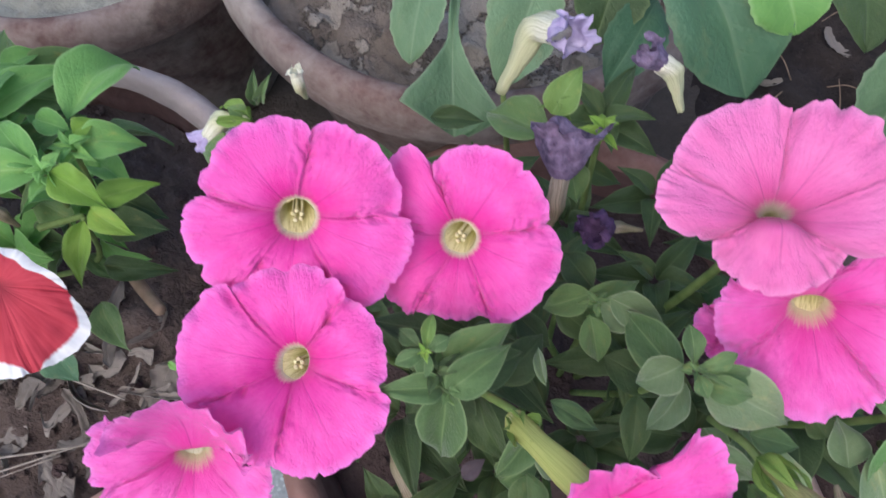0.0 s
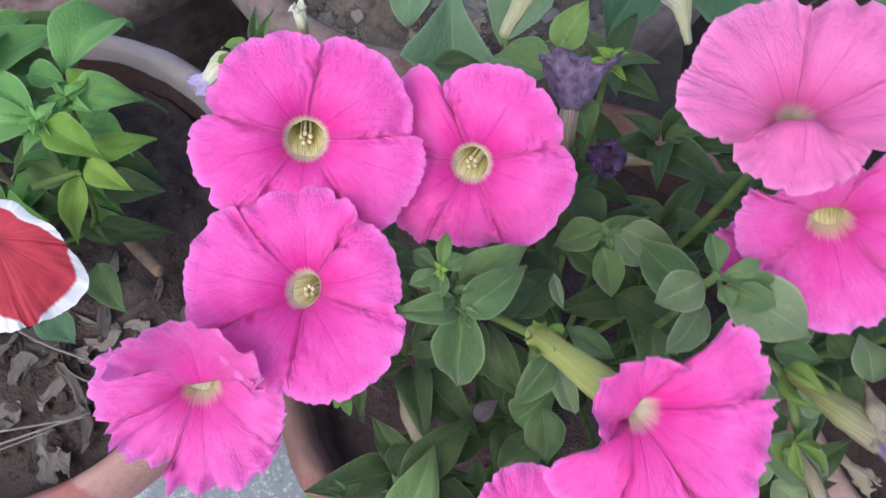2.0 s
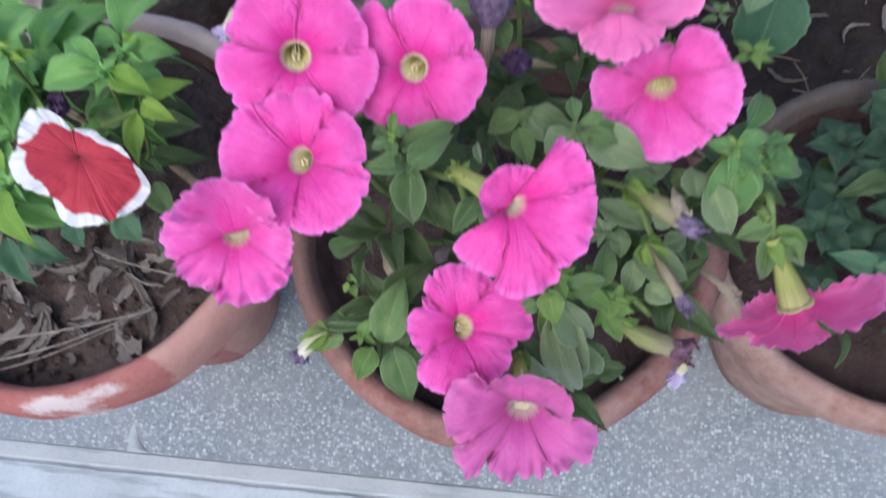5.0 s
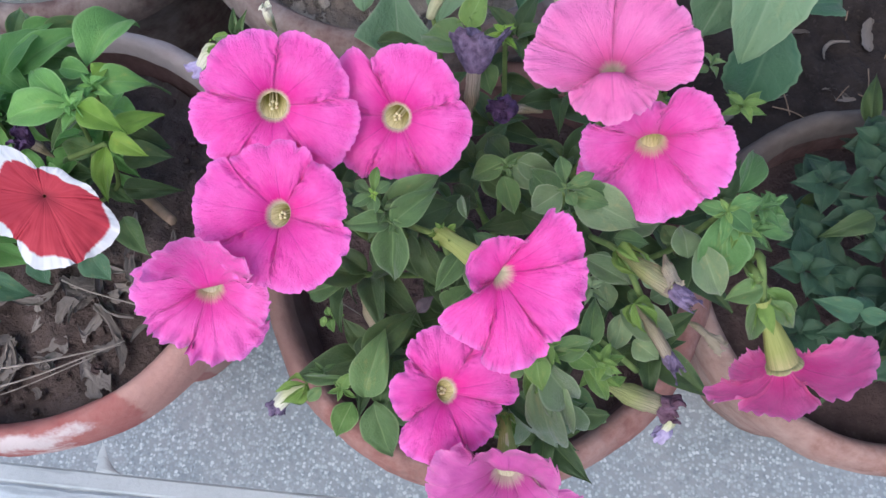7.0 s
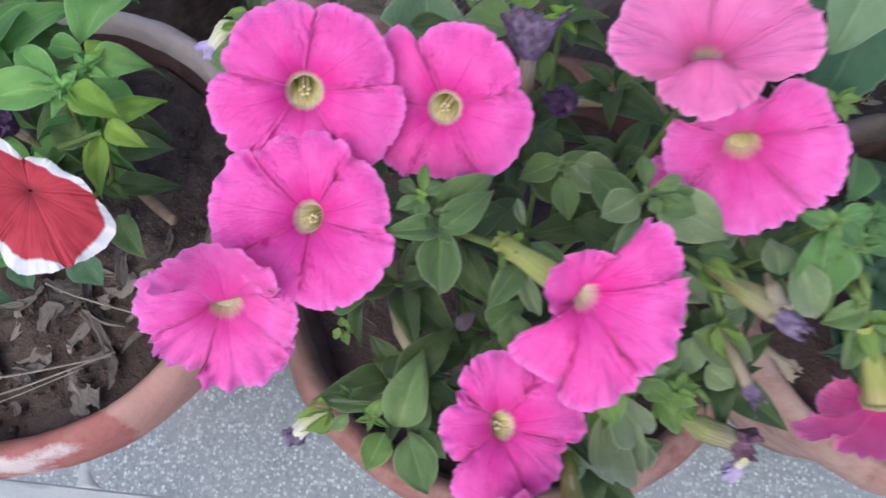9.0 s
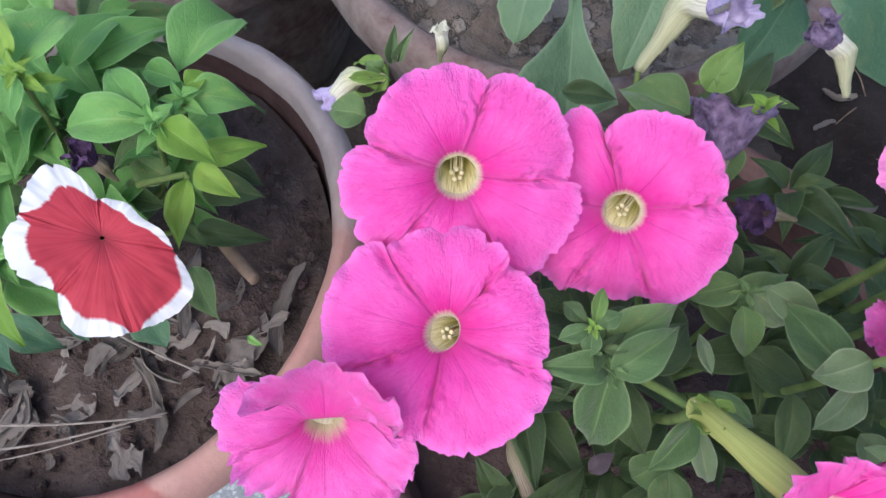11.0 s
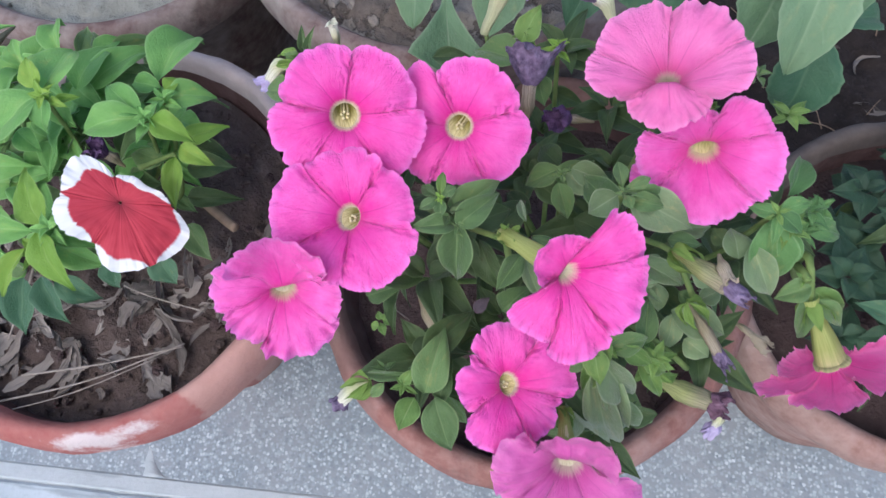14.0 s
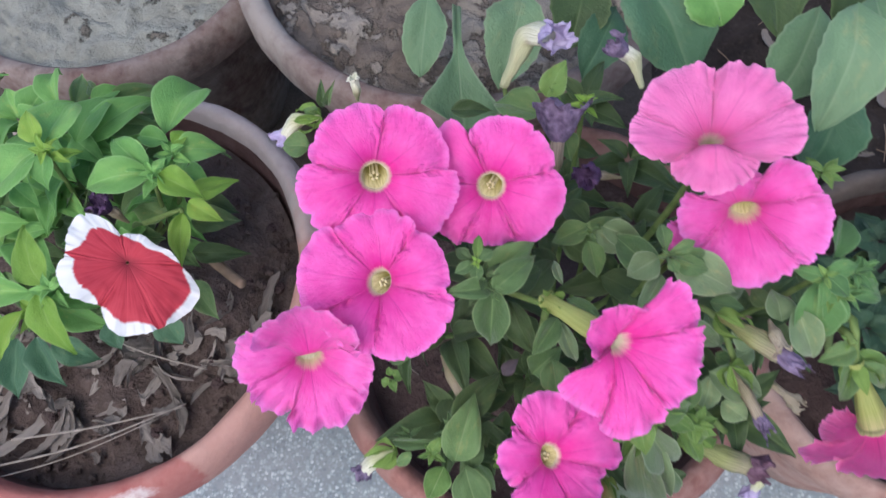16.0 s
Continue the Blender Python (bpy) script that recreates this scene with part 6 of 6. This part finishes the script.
for i in range(26):
    a, d, t = rng.uniform(0, 6.28), 0.22 * math.sqrt(rng.random()), rng.uniform(0, 6.28)
    p = Vector((0.42 + d * math.cos(a), 0.48 + d * math.sin(a), -0.004))
    e = rng.uniform(0.015, 0.035) * Vector((math.cos(t), math.sin(t), 0.12))
    tagged(new("twig", tube_mesh("twig", [p - e, p + Vector((0.002, 0.003, 0.002)), p + e], (0.0009, 0.0006), STEM_DRY, 8, 6)), "short dry brown twig lying on dark soil", "twig", "twigs on soil")


def straw(points, r):
    tagged(new("dry_straw", tube_mesh("dry_straw", points, (r, r * 0.6), STRAW_GREY, 12, 6)), "thin dry straw lying across the soil", "straw", "straws on soil")


straw([(-0.4037, -0.1272, 0.3360), (-0.3376, -0.1124, 0.3380), (-0.2731, -0.0919, 0.3360)], 0.0011)
straw([(-0.4209, -0.1505, 0.3340), (-0.3439, -0.1264, 0.3380), (-0.2704, -0.0893, 0.3380)], 0.001)
straw([(-0.4287, -0.1622, 0.3320), (-0.3570, -0.1376, 0.3360), (-0.2907, -0.1021, 0.3360)], 0.0007)
straw([(-0.3958, -0.0339, 0.4000), (-0.3988, -0.0425, 0.3700), (-0.4299, -0.0981, 0.3300)], 0.0014)
straw([(-0.3363, -0.0438, 0.3360), (-0.3092, -0.0515, 0.3340), (-0.2618, -0.0600, 0.3320)], 0.0011)
straw([(-0.108, -0.045, 0.345), (-0.102, -0.044, 0.322), (-0.096, -0.044, 0.299)], 0.0008)

# a fin of cement that ran over from the nosing
fin = []
for j in range(15):
    u = j / 14
    wide = 0.5 * (1 - u) ** 1.7 + 0.02
    fin += [(-0.4445 + 0.0300 * (0.5 - wide) - 0.018 * u**0.7 + 0.0012 * math.sin(9 * u), -0.1785 + 0.038 * u), (-0.4445 + 0.0300 * (0.5 + wide) - 0.018 * u**0.7 - 0.0010 * math.sin(7 * u), -0.1785 + 0.038 * u)]
rim = fin[0::2] + fin[1::2][::-1]
smear = mesh_of("cement_smear", [(x, y, -0.0004) for x, y in rim] + [(x, y, 0.0003) for x, y in rim], [tuple(range(30, 60))] + [(j, (j + 1) % 30, 30 + (j + 1) % 30, 30 + j) for j in range(30)], CEMENT)
tagged(new("cement_smear", smear), "pale smear of cement dried on the terrazzo", "stain")
